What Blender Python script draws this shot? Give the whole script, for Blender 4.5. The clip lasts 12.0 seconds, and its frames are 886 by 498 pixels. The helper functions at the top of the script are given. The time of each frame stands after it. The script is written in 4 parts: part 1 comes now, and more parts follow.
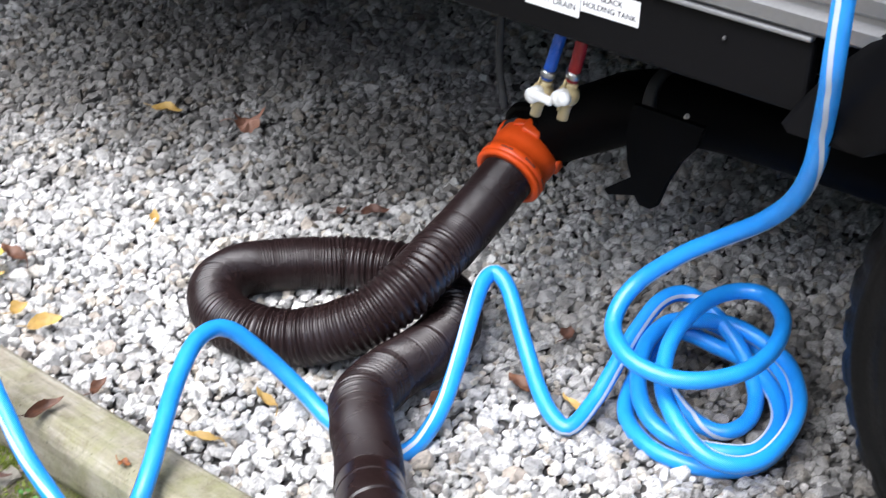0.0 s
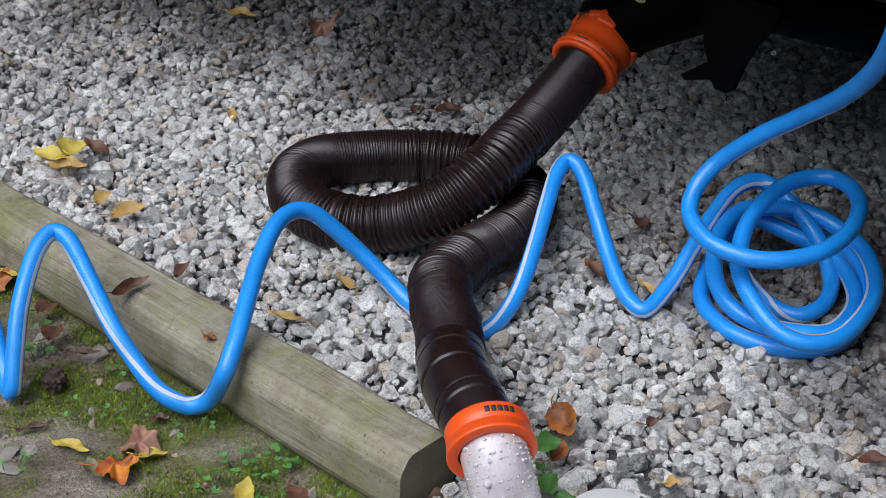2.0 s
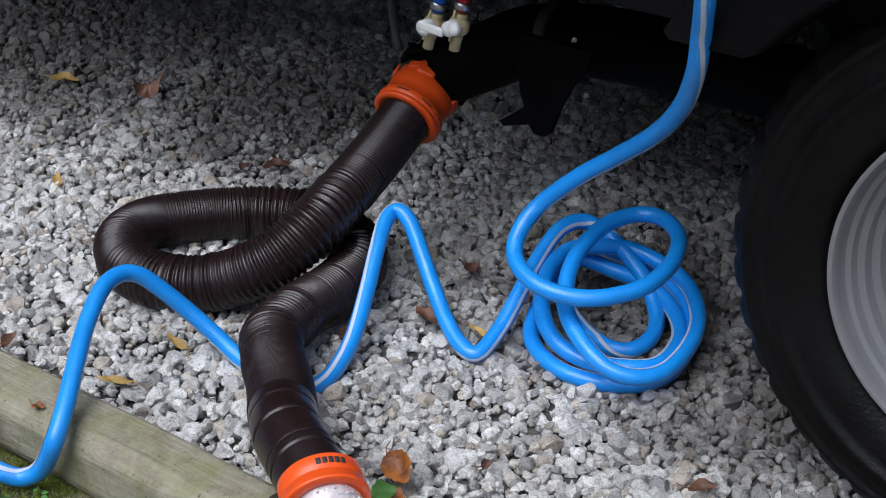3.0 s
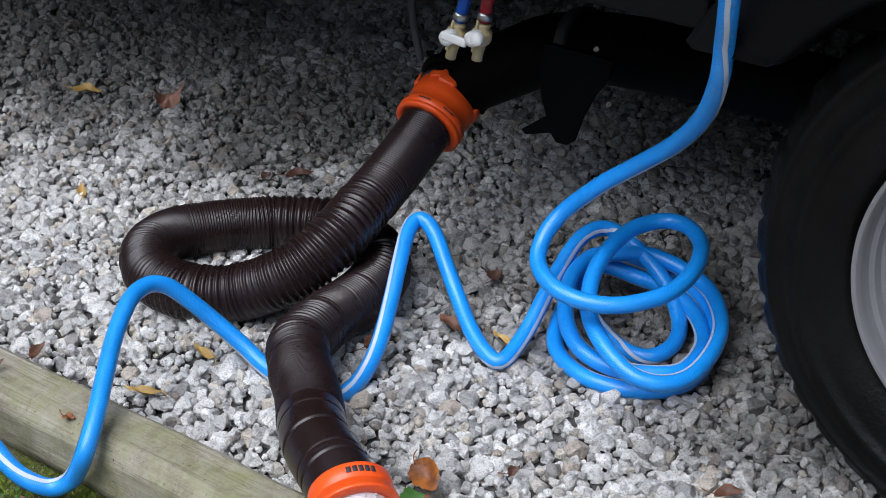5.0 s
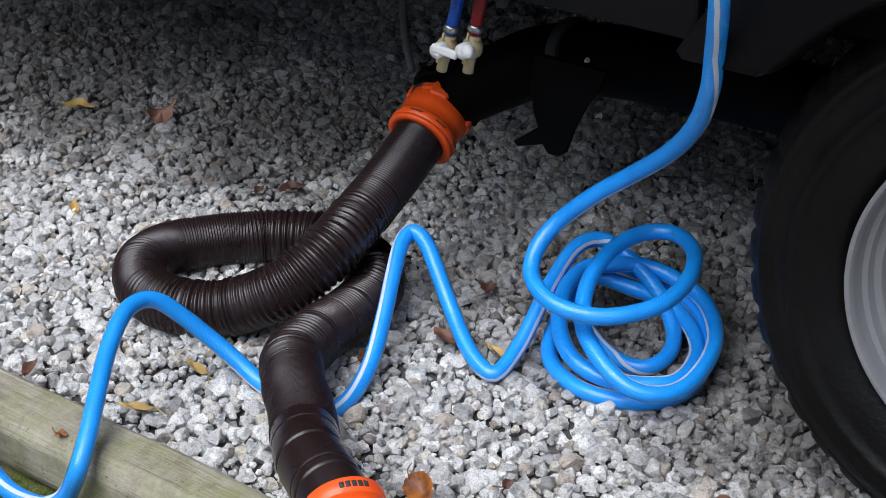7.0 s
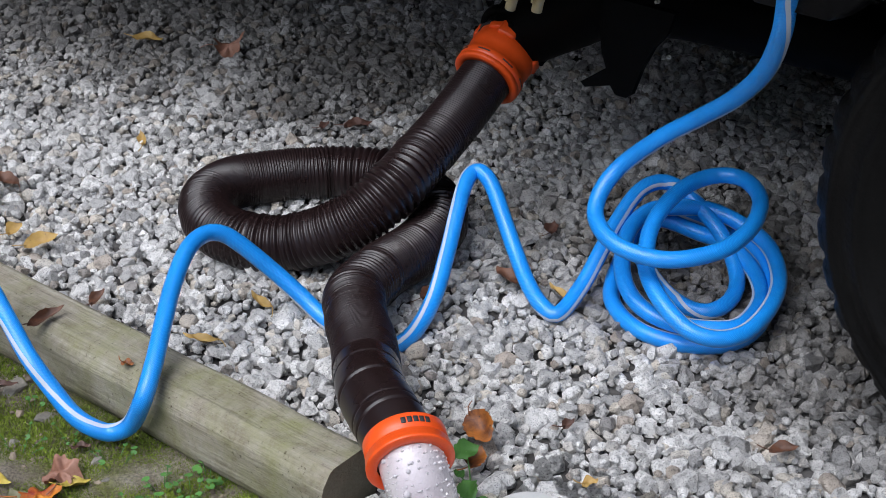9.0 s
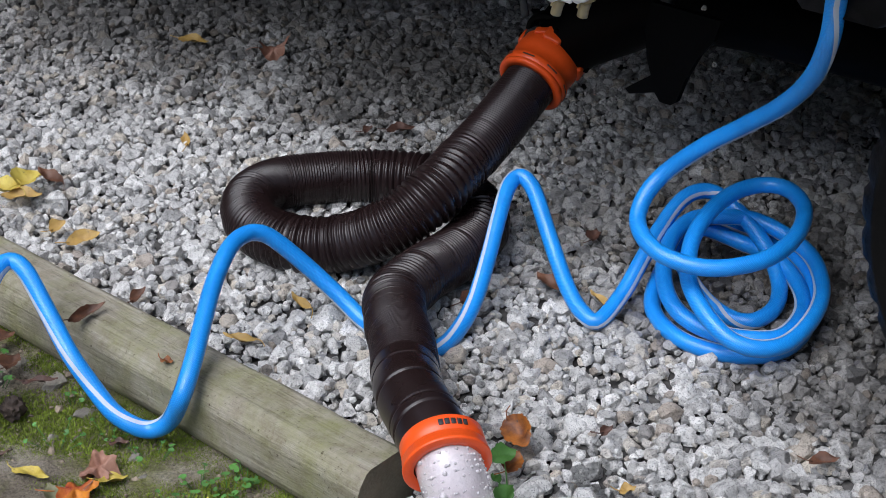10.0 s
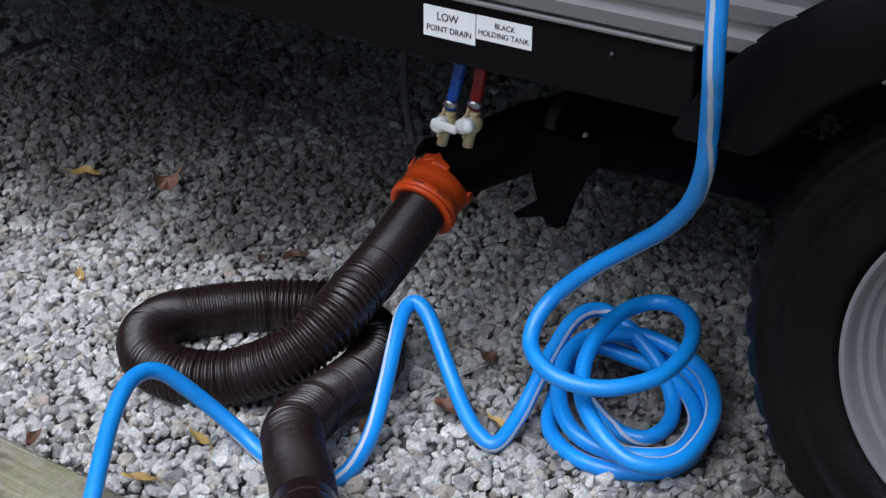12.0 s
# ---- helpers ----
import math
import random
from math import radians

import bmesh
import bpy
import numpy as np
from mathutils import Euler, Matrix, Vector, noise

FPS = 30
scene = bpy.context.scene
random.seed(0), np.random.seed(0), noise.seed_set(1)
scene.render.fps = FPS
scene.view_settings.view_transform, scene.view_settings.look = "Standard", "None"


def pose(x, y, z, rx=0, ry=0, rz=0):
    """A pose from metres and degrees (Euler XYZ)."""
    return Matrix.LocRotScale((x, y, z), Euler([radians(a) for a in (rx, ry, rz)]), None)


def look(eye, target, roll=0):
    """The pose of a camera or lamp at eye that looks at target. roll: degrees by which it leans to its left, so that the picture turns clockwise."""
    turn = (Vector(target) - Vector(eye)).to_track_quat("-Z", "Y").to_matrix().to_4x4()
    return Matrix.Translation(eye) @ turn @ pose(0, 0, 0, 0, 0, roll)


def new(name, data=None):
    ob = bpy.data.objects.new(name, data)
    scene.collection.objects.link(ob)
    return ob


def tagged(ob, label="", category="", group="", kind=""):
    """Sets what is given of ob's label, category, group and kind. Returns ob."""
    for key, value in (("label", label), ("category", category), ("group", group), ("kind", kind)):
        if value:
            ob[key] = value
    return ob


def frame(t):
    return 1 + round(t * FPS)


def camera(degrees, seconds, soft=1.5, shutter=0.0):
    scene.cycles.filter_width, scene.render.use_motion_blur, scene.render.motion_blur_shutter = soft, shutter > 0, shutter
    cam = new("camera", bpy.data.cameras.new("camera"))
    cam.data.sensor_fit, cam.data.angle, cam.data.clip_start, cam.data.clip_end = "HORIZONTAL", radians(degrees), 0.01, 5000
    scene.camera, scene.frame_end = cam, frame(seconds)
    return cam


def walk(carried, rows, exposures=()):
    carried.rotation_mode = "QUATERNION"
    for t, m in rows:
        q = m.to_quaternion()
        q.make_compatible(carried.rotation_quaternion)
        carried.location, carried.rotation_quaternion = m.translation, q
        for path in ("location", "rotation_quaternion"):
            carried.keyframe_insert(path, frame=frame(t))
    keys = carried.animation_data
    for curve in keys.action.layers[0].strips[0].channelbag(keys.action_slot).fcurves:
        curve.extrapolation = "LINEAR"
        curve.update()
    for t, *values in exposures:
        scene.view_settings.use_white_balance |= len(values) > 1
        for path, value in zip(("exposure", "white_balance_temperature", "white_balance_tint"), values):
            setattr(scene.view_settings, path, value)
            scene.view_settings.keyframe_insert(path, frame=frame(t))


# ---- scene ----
cam = camera(31.0, 12.0, soft=0.75, shutter=0.12)
PATH = [
    (0, (-0.0083, -2.1380, 1.1724), (-0.0820, -0.3686, 0.2428), 2.93),
    (0.5, (-0.0402, -2.1668, 1.1029), (-0.2357, -0.4543, 0.0884), 2.80),
    (1, (-0.0377, -2.1838, 1.1018), (-0.2202, -0.4731, 0.0820), 2.16),
    (1.5, (-0.0307, -2.2064, 1.1052), (-0.1823, -0.4846, 0.0991), 1.64),
    (2, (-0.0248, -2.2024, 1.1080), (-0.1678, -0.4690, 0.1207), 1.81),
    (2.5, (-0.0109, -2.2125, 1.1178), (-0.0812, -0.4558, 0.1644), 2.00),
    (3, (0.0091, -2.2137, 1.1136), (0.0449, -0.4407, 0.1889), 1.63),
    (3.2, (0.0069, -2.2218, 1.1158), (0.0661, -0.4437, 0.2021), 1.98),
    (4.8, (-0.0057, -2.2283, 1.1274), (0.0262, -0.4579, 0.1976), 1.19),
    (5, (-0.0069, -2.2239, 1.1265), (0.0138, -0.4490, 0.2050), 0.94),
    (5.5, (-0.0090, -2.2235, 1.1283), (-0.0015, -0.4399, 0.2236), 0.78),
    (6, (-0.0060, -2.2234, 1.1299), (0.0098, -0.4361, 0.2325), 0.68),
    (6.5, (-0.0014, -2.2210, 1.1246), (0.0232, -0.4406, 0.2138), 0.82),
    (7, (0.0002, -2.2182, 1.1270), (0.0230, -0.4373, 0.2171), 0.41),
    (7.5, (-0.0064, -2.2264, 1.1244), (-0.0109, -0.4621, 0.1826), 0.67),
    (7.7, (-0.0060, -2.2192, 1.1226), (-0.0307, -0.4811, 0.1335), 1.34),
    (9.3, (-0.0062, -2.2234, 1.1289), (-0.0605, -0.4751, 0.1591), 0.40),
    (9.5, (-0.0026, -2.2213, 1.1159), (-0.0767, -0.4714, 0.1503), 0.93),
    (10, (-0.0060, -2.2246, 1.1165), (-0.1078, -0.4752, 0.1526), 0.78),
    (10.5, (-0.0039, -2.2212, 1.1157), (-0.1024, -0.4720, 0.1508), 0.47),
    (11, (-0.0137, -2.2163, 1.1104), (-0.1754, -0.4698, 0.1494), 0.17),
    (11.5, (-0.0033, -2.2188, 1.1172), (-0.1170, -0.4560, 0.1794), 0.32),
    (12, (0.0102, -2.2279, 1.1585), (0.0226, -0.4174, 0.3087), 0.31),
]
walk(cam, [(t, look(eye, target, roll)) for t, eye, target, roll in PATH],
     exposures=[(0.0, 1.61, 6060, 12), (0.5, 0.96, 6060, 12), (1.0, 0.57, 6060, 12), (1.5, 0.45, 6010, 12), (2.0, 0.41, 5960, 12), (2.5, 0.38, 5910, 11), (3.0, 0.47, 5860, 11), (5.0, 0.67, 5860, 11),
                (6.0, 0.76, 5860, 11), (7.5, 0.77, 5910, 11), (9.5, 0.49, 5910, 12), (11.0, 0.51, 5910, 12), (11.5, 0.47, 5860, 11), (12.0, 0.45, 5760, 10)])

# ---- light ----
world = bpy.data.worlds.new("overcast_sky")
scene.world = world
world.use_nodes = True
wn = world.node_tree.nodes
sky = wn.new("ShaderNodeTexSky")
sky.sky_type = "NISHITA"
sky.sun_disc = False
sky.sun_elevation, sky.sun_rotation = radians(68), radians(214)
sky.air_density, sky.dust_density, sky.ozone_density = 1.2, 4.0, 1.0
wn["Background"].inputs["Strength"].default_value = 0.092
# thin cloud takes half of the blue out of the sky
cloud = wn.new("ShaderNodeHueSaturation")
cloud.inputs["Saturation"].default_value = 0.6
world.node_tree.links.new(sky.outputs[0], cloud.inputs["Color"])
world.node_tree.links.new(cloud.outputs["Color"], wn["Background"].inputs["Color"])
sun = new("sun", bpy.data.lights.new("sun", "SUN"))
sun.data.energy, sun.data.angle, sun.data.color = 1.7, radians(48), (1.0, 0.985, 0.96)
sun.matrix_world = look((-3.4, -3.4, 6.6), (0, 0, 0))

# ---- materials ----
def material(name, base, rough=0.6, metal=0.0, vary=0.25, scale=40.0, bump=0.15, fine=400.0, second=None, random_tint=0.0, coat=0.0,
             transmission=0.0, island=False, specular=0.5):
    """A surface with variation at two scales: patches and grain, and a fine relief."""
    m = bpy.data.materials.new(name)
    m.use_nodes = True
    nt = m.node_tree
    n, l = nt.nodes, nt.links
    b = n["Principled BSDF"]
    tc = n.new("ShaderNodeTexCoord")
    big = n.new("ShaderNodeTexNoise")
    big.inputs["Scale"].default_value, big.inputs["Detail"].default_value = scale, 6
    small = n.new("ShaderNodeTexNoise")
    small.inputs["Scale"].default_value, small.inputs["Detail"].default_value = fine, 3
    for t in (big, small):
        l.new(tc.outputs["Object"], t.inputs["Vector"])
    ramp = n.new("ShaderNodeValToRGB")
    c2 = second or tuple(c * (1 - vary) for c in base)
    ramp.color_ramp.elements[0].position, ramp.color_ramp.elements[1].position = 0.35, 0.68
    ramp.color_ramp.elements[0].color, ramp.color_ramp.elements[1].color = (*c2, 1), (*base, 1)
    l.new(big.outputs["Fac"], ramp.inputs["Fac"])
    grain = n.new("ShaderNodeMapRange")
    grain.inputs["To Min"].default_value, grain.inputs["To Max"].default_value = 1 - vary, 1 + vary
    l.new(small.outputs["Fac"], grain.inputs["Value"])
    mul = n.new("ShaderNodeVectorMath")
    mul.operation = "SCALE"
    l.new(ramp.outputs["Color"], mul.inputs[0])
    l.new(grain.outputs["Result"], mul.inputs["Scale"])
    out = mul.outputs[0]
    if random_tint:
        info = n.new("ShaderNodeNewGeometry" if island else "ShaderNodeObjectInfo")
        rr = n.new("ShaderNodeMapRange")
        rr.inputs["To Min"].default_value, rr.inputs["To Max"].default_value = 1 - random_tint, 1 + random_tint
        l.new(info.outputs["Random Per Island" if island else "Random"], rr.inputs["Value"])
        m2 = n.new("ShaderNodeVectorMath")
        m2.operation = "SCALE"
        l.new(out, m2.inputs[0])
        l.new(rr.outputs["Result"], m2.inputs["Scale"])
        out = m2.outputs[0]
    l.new(out, b.inputs["Base Color"])
    rg = n.new("ShaderNodeMapRange")
    rg.inputs["To Min"].default_value, rg.inputs["To Max"].default_value = max(0.02, rough - 0.1), min(1, rough + 0.12)
    l.new(big.outputs["Fac"], rg.inputs["Value"])
    l.new(rg.outputs["Result"], b.inputs["Roughness"])
    b.inputs["Metallic"].default_value = metal
    b.inputs["Coat Weight"].default_value = coat
    b.inputs["Coat Roughness"].default_value = 0.12
    b.inputs["Transmission Weight"].default_value = transmission
    b.inputs["Specular IOR Level"].default_value = specular
    bp = n.new("ShaderNodeBump")
    bp.inputs["Strength"].default_value, bp.inputs["Distance"].default_value = bump, 0.004
    l.new(small.outputs["Fac"], bp.inputs["Height"])
    l.new(bp.outputs["Normal"], b.inputs["Normal"])
    return m


def ramp_of(nt, fac, stops):
    r = nt.nodes.new("ShaderNodeValToRGB")
    while len(r.color_ramp.elements) < len(stops):
        r.color_ramp.elements.new(0.5)
    for e, (at, c) in zip(r.color_ramp.elements, stops):
        e.position, e.color = at, (*c, 1)
    nt.links.new(fac, r.inputs["Fac"])
    return r.outputs["Color"]


def noise_of(nt, scale, detail=5, rough=0.6):
    t = nt.nodes.new("ShaderNodeTexNoise")
    t.inputs["Scale"].default_value, t.inputs["Detail"].default_value, t.inputs["Roughness"].default_value = scale, detail, rough
    tc = nt.nodes.new("ShaderNodeTexCoord")
    nt.links.new(tc.outputs["Object"], t.inputs["Vector"])
    return t.outputs["Fac"]


def mixed(nt, fac, a, c, mode="MIX"):
    m = nt.nodes.new("ShaderNodeMix")
    m.data_type, m.blend_type = "RGBA", mode
    for k, v in ((0, fac), (6, a), (7, c)):
        if isinstance(v, (int, float)):
            m.inputs[k].default_value = v
        elif isinstance(v, tuple):
            m.inputs[k].default_value = (*v, 1)
        else:
            nt.links.new(v, m.inputs[k])
    return m.outputs[2]


def bumped(nt, height, strength, distance):
    bp = nt.nodes.new("ShaderNodeBump")
    bp.inputs["Strength"].default_value, bp.inputs["Distance"].default_value = strength, distance
    nt.links.new(height, bp.inputs["Height"])
    nt.links.new(bp.outputs["Normal"], nt.nodes["Principled BSDF"].inputs["Normal"])


# x, y, radius of gravel darkened for painted shade as well as damp
SHADE_DAMP = [(0.52, -0.50, 0.37), (0.30, -0.22, 0.33), (-0.72, 0.80, 0.72), (-0.24, 0.46, 0.42)]


def shade_damp_of(nt):
    """Round world-space patches of painted shade and damp dirt, borders broken by noise."""
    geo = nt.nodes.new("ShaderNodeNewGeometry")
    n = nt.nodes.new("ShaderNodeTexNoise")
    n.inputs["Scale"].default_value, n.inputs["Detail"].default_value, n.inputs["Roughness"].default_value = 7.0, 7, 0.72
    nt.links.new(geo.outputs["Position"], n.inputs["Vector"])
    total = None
    for x, y, r in SHADE_DAMP:
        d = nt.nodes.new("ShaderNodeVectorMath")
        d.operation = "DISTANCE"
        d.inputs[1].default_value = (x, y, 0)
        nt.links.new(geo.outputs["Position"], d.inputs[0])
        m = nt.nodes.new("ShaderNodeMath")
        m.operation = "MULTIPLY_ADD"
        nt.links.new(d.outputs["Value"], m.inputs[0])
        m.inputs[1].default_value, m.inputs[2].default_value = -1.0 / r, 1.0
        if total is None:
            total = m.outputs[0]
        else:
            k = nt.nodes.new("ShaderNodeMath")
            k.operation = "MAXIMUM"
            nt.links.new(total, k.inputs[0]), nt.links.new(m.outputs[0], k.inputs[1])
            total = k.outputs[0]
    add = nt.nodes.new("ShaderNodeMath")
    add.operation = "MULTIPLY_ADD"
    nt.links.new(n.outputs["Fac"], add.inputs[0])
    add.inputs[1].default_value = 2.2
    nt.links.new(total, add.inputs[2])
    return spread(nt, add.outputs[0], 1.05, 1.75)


def spread(nt, value, low, high):
    r = nt.nodes.new("ShaderNodeMapRange")
    r.inputs["From Min"].default_value, r.inputs["From Max"].default_value = low, high
    nt.links.new(value, r.inputs["Value"])
    return r.outputs["Result"]


def stone_material(name, island, grain=1.0):
    """Crushed granite: each piece of its own grey, speckled and veined."""
    m = bpy.data.materials.new(name)
    m.use_nodes = True
    nt = m.node_tree
    info = nt.nodes.new("ShaderNodeNewGeometry" if island else "ShaderNodeObjectInfo")
    own = ramp_of(nt, info.outputs["Random Per Island" if island else "Random"],
                  [(0.0, (0.33, 0.328, 0.325)), (0.16, (0.50, 0.497, 0.49)), (0.42, (0.70, 0.695, 0.68)), (0.68, (0.86, 0.855, 0.84)), (0.80, (0.54, 0.535, 0.53)), (0.91, (0.67, 0.62, 0.535)), (0.96, (0.48, 0.42, 0.36)), (1.0, (0.30, 0.29, 0.28))])
    veins = ramp_of(nt, noise_of(nt, 75 * grain, 6, 0.65), [(0.35, (0.38, 0.375, 0.365)), (0.43, (0.80, 0.795, 0.78)), (0.53, (1.06, 1.055, 1.04))])
    specks = ramp_of(nt, noise_of(nt, 520 * grain, 2, 0.6), [(0.33, (0.42, 0.42, 0.42)), (0.42, (0.93, 0.925, 0.92)), (0.55, (1.05, 1.045, 1.04)), (0.70, (1.14, 1.13, 1.12))])
    col = mixed(nt, 1.0, mixed(nt, 0.75, own, veins, "MULTIPLY"), specks, "MULTIPLY")
    # shade under the trailer and by the tyre, painted as damp, dirty patches with ragged borders
    wet = shade_damp_of(nt)
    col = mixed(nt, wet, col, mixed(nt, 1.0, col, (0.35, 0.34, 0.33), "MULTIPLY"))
    nt.links.new(col, nt.nodes["Principled BSDF"].inputs["Base Color"])
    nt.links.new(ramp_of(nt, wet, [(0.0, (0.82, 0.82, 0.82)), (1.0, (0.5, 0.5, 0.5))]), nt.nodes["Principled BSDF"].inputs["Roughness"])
    bumped(nt, noise_of(nt, 150 * grain, 8, 0.68), 0.9, 0.0060 / grain)
    return m


def soil_material():
    m = bpy.data.materials.new("mossy_soil")
    m.use_nodes = True
    nt = m.node_tree
    dirt = ramp_of(nt, noise_of(nt, 14, 8, 0.65), [(0.3, (0.20, 0.165, 0.12)), (0.48, (0.34, 0.29, 0.22)), (0.64, (0.58, 0.51, 0.42))])
    moss = ramp_of(nt, noise_of(nt, 60, 6, 0.7), [(0.3, (0.13, 0.145, 0.020)), (0.7, (0.31, 0.33, 0.042))])
    where = ramp_of(nt, noise_of(nt, 5.5, 7, 0.7), [(0.48, (0, 0, 0)), (0.66, (0.75, 0.75, 0.75))])
    grit = ramp_of(nt, noise_of(nt, 260, 3, 0.7), [(0.35, (0.55, 0.55, 0.55)), (0.6, (1.1, 1.1, 1.1))])
    col = mixed(nt, 1.0, mixed(nt, where, dirt, moss), grit, "MULTIPLY")
    nt.links.new(col, nt.nodes["Principled BSDF"].inputs["Base Color"])
    nt.nodes["Principled BSDF"].inputs["Roughness"].default_value = 0.95
    bumped(nt, noise_of(nt, 120, 8, 0.75), 1.0, 0.012)
    return m


def timber_material():
    """Weathered wood: grain stretched along the log, green algae, small cracks."""
    m = bpy.data.materials.new("weathered_timber")
    m.use_nodes = True
    nt = m.node_tree
    tc = nt.nodes.new("ShaderNodeTexCoord")
    turn = nt.nodes.new("ShaderNodeMapping")
    turn.vector_type = "POINT"
    turn.inputs["Rotation"].default_value = (0, 0, radians(37))
    nt.links.new(tc.outputs["Object"], turn.inputs["Vector"])
    flat = nt.nodes.new("ShaderNodeMapping")
    flat.inputs["Scale"].default_value = (3.5, 60, 60)
    nt.links.new(turn.outputs["Vector"], flat.inputs["Vector"])
    g = nt.nodes.new("ShaderNodeTexNoise")
    g.inputs["Scale"].default_value, g.inputs["Detail"].default_value, g.inputs["Roughness"].default_value = 1.6, 8, 0.7
    nt.links.new(flat.outputs["Vector"], g.inputs["Vector"])
    wood = ramp_of(nt, g.outputs["Fac"], [(0.26, (0.20, 0.178, 0.140)), (0.42, (0.315, 0.285, 0.228)), (0.55, (0.35, 0.32, 0.262)), (0.78, (0.43, 0.40, 0.335))])
    thin = nt.nodes.new("ShaderNodeMapping")
    thin.inputs["Scale"].default_value = (9, 330, 330)
    nt.links.new(turn.outputs["Vector"], thin.inputs["Vector"])
    fibre = nt.nodes.new("ShaderNodeTexNoise")
    fibre.inputs["Scale"].default_value, fibre.inputs["Detail"].default_value, fibre.inputs["Roughness"].default_value = 1.0, 6, 0.75
    nt.links.new(thin.outputs["Vector"], fibre.inputs["Vector"])
    fibres = ramp_of(nt, fibre.outputs["Fac"], [(0.32, (0.62, 0.60, 0.56)), (0.46, (0.95, 0.95, 0.94)), (0.66, (1.10, 1.10, 1.09))])
    algae = ramp_of(nt, noise_of(nt, 8, 8, 0.72), [(0.43, (0, 0, 0)), (0.66, (0.80, 0.80, 0.80))])
    stain = ramp_of(nt, noise_of(nt, 24, 8, 0.74), [(0.28, (0.42, 0.39, 0.33)), (0.40, (0.78, 0.76, 0.71)), (0.54, (1.04, 1.04, 1.03))])
    pits = ramp_of(nt, noise_of(nt, 190, 4, 0.7), [(0.30, (0.35, 0.32, 0.27)), (0.38, (0.95, 0.95, 0.94)), (0.70, (1.06, 1.06, 1.05))])
    col = mixed(nt, 1.0, mixed(nt, algae, mixed(nt, 1.0, wood, fibres, "MULTIPLY"), (0.205, 0.215, 0.072)), stain, "MULTIPLY")
    col = mixed(nt, 1.0, col, pits, "MULTIPLY")
    nt.links.new(col, nt.nodes["Principled BSDF"].inputs["Base Color"])
    nt.nodes["Principled BSDF"].inputs["Roughness"].default_value = 0.88
    both = nt.nodes.new("ShaderNodeMath")
    both.operation = "ADD"
    nt.links.new(g.outputs["Fac"], both.inputs[0]), nt.links.new(fibre.outputs["Fac"], both.inputs[1])
    bumped(nt, both.outputs[0], 0.6, 0.004)
    return m


def leaf_material(name, a, c, spot=(0.05, 0.03, 0.02)):
    m = bpy.data.materials.new(name)
    m.use_nodes = True
    nt = m.node_tree
    col = ramp_of(nt, noise_of(nt, 38, 5, 0.6), [(0.38, a), (0.62, c)])
    dots = ramp_of(nt, noise_of(nt, 150, 3, 0.6), [(0.30, (1, 1, 1)), (0.36, (0, 0, 0))])
    nt.links.new(mixed(nt, dots, col, spot), nt.nodes["Principled BSDF"].inputs["Base Color"])
    nt.nodes["Principled BSDF"].inputs["Roughness"].default_value = 0.55
    bumped(nt, noise_of(nt, 130, 5, 0.6), 0.4, 0.003)
    return m


def braided_blue():
    """Blue vinyl with the faint crossed threads that show through its skin."""
    m = bpy.data.materials.new("blue_hose_vinyl")
    m.use_nodes = True
    nt = m.node_tree
    n, l = nt.nodes, nt.links
    uv = n.new("ShaderNodeUVMap")
    waves = []
    for ang in (35, -35):
        mp = n.new("ShaderNodeMapping")
        mp.inputs["Rotation"].default_value = (0, 0, radians(ang))
        l.new(uv.outputs["UV"], mp.inputs["Vector"])
        w = n.new("ShaderNodeTexWave")
        w.inputs["Scale"].default_value = 170
        l.new(mp.outputs["Vector"], w.inputs["Vector"])
        waves.append(w.outputs["Fac"])
    mul = n.new("ShaderNodeMath")
    mul.operation = "MULTIPLY"
    l.new(waves[0], mul.inputs[0]), l.new(waves[1], mul.inputs[1])
    weave = ramp_of(nt, mul.outputs[0], [(0.0, (0.018, 0.27, 0.88)), (0.5, (0.040, 0.40, 1.0))])
    dirt = ramp_of(nt, noise_of(nt, 30, 6, 0.6), [(0.3, (0.86, 0.87, 0.88)), (0.6, (1, 1, 1))])
    b = n["Principled BSDF"]
    l.new(mixed(nt, 1.0, weave, dirt, "MULTIPLY"), b.inputs["Base Color"])
    b.inputs["Roughness"].default_value = 0.30
    b.inputs["Subsurface Weight"].default_value = 0.0
    b.inputs["Coat Weight"].default_value, b.inputs["Coat Roughness"].default_value = 0.35, 0.15
    bumped(nt, mul.outputs[0], 0.30, 0.001)
    return m


def clear_plastic():
    return material("clear_elbow_plastic", (0.93, 0.885, 0.905), 0.20, vary=0.06, scale=30, bump=0.25, fine=260, transmission=0.42, second=(0.86, 0.79, 0.82))


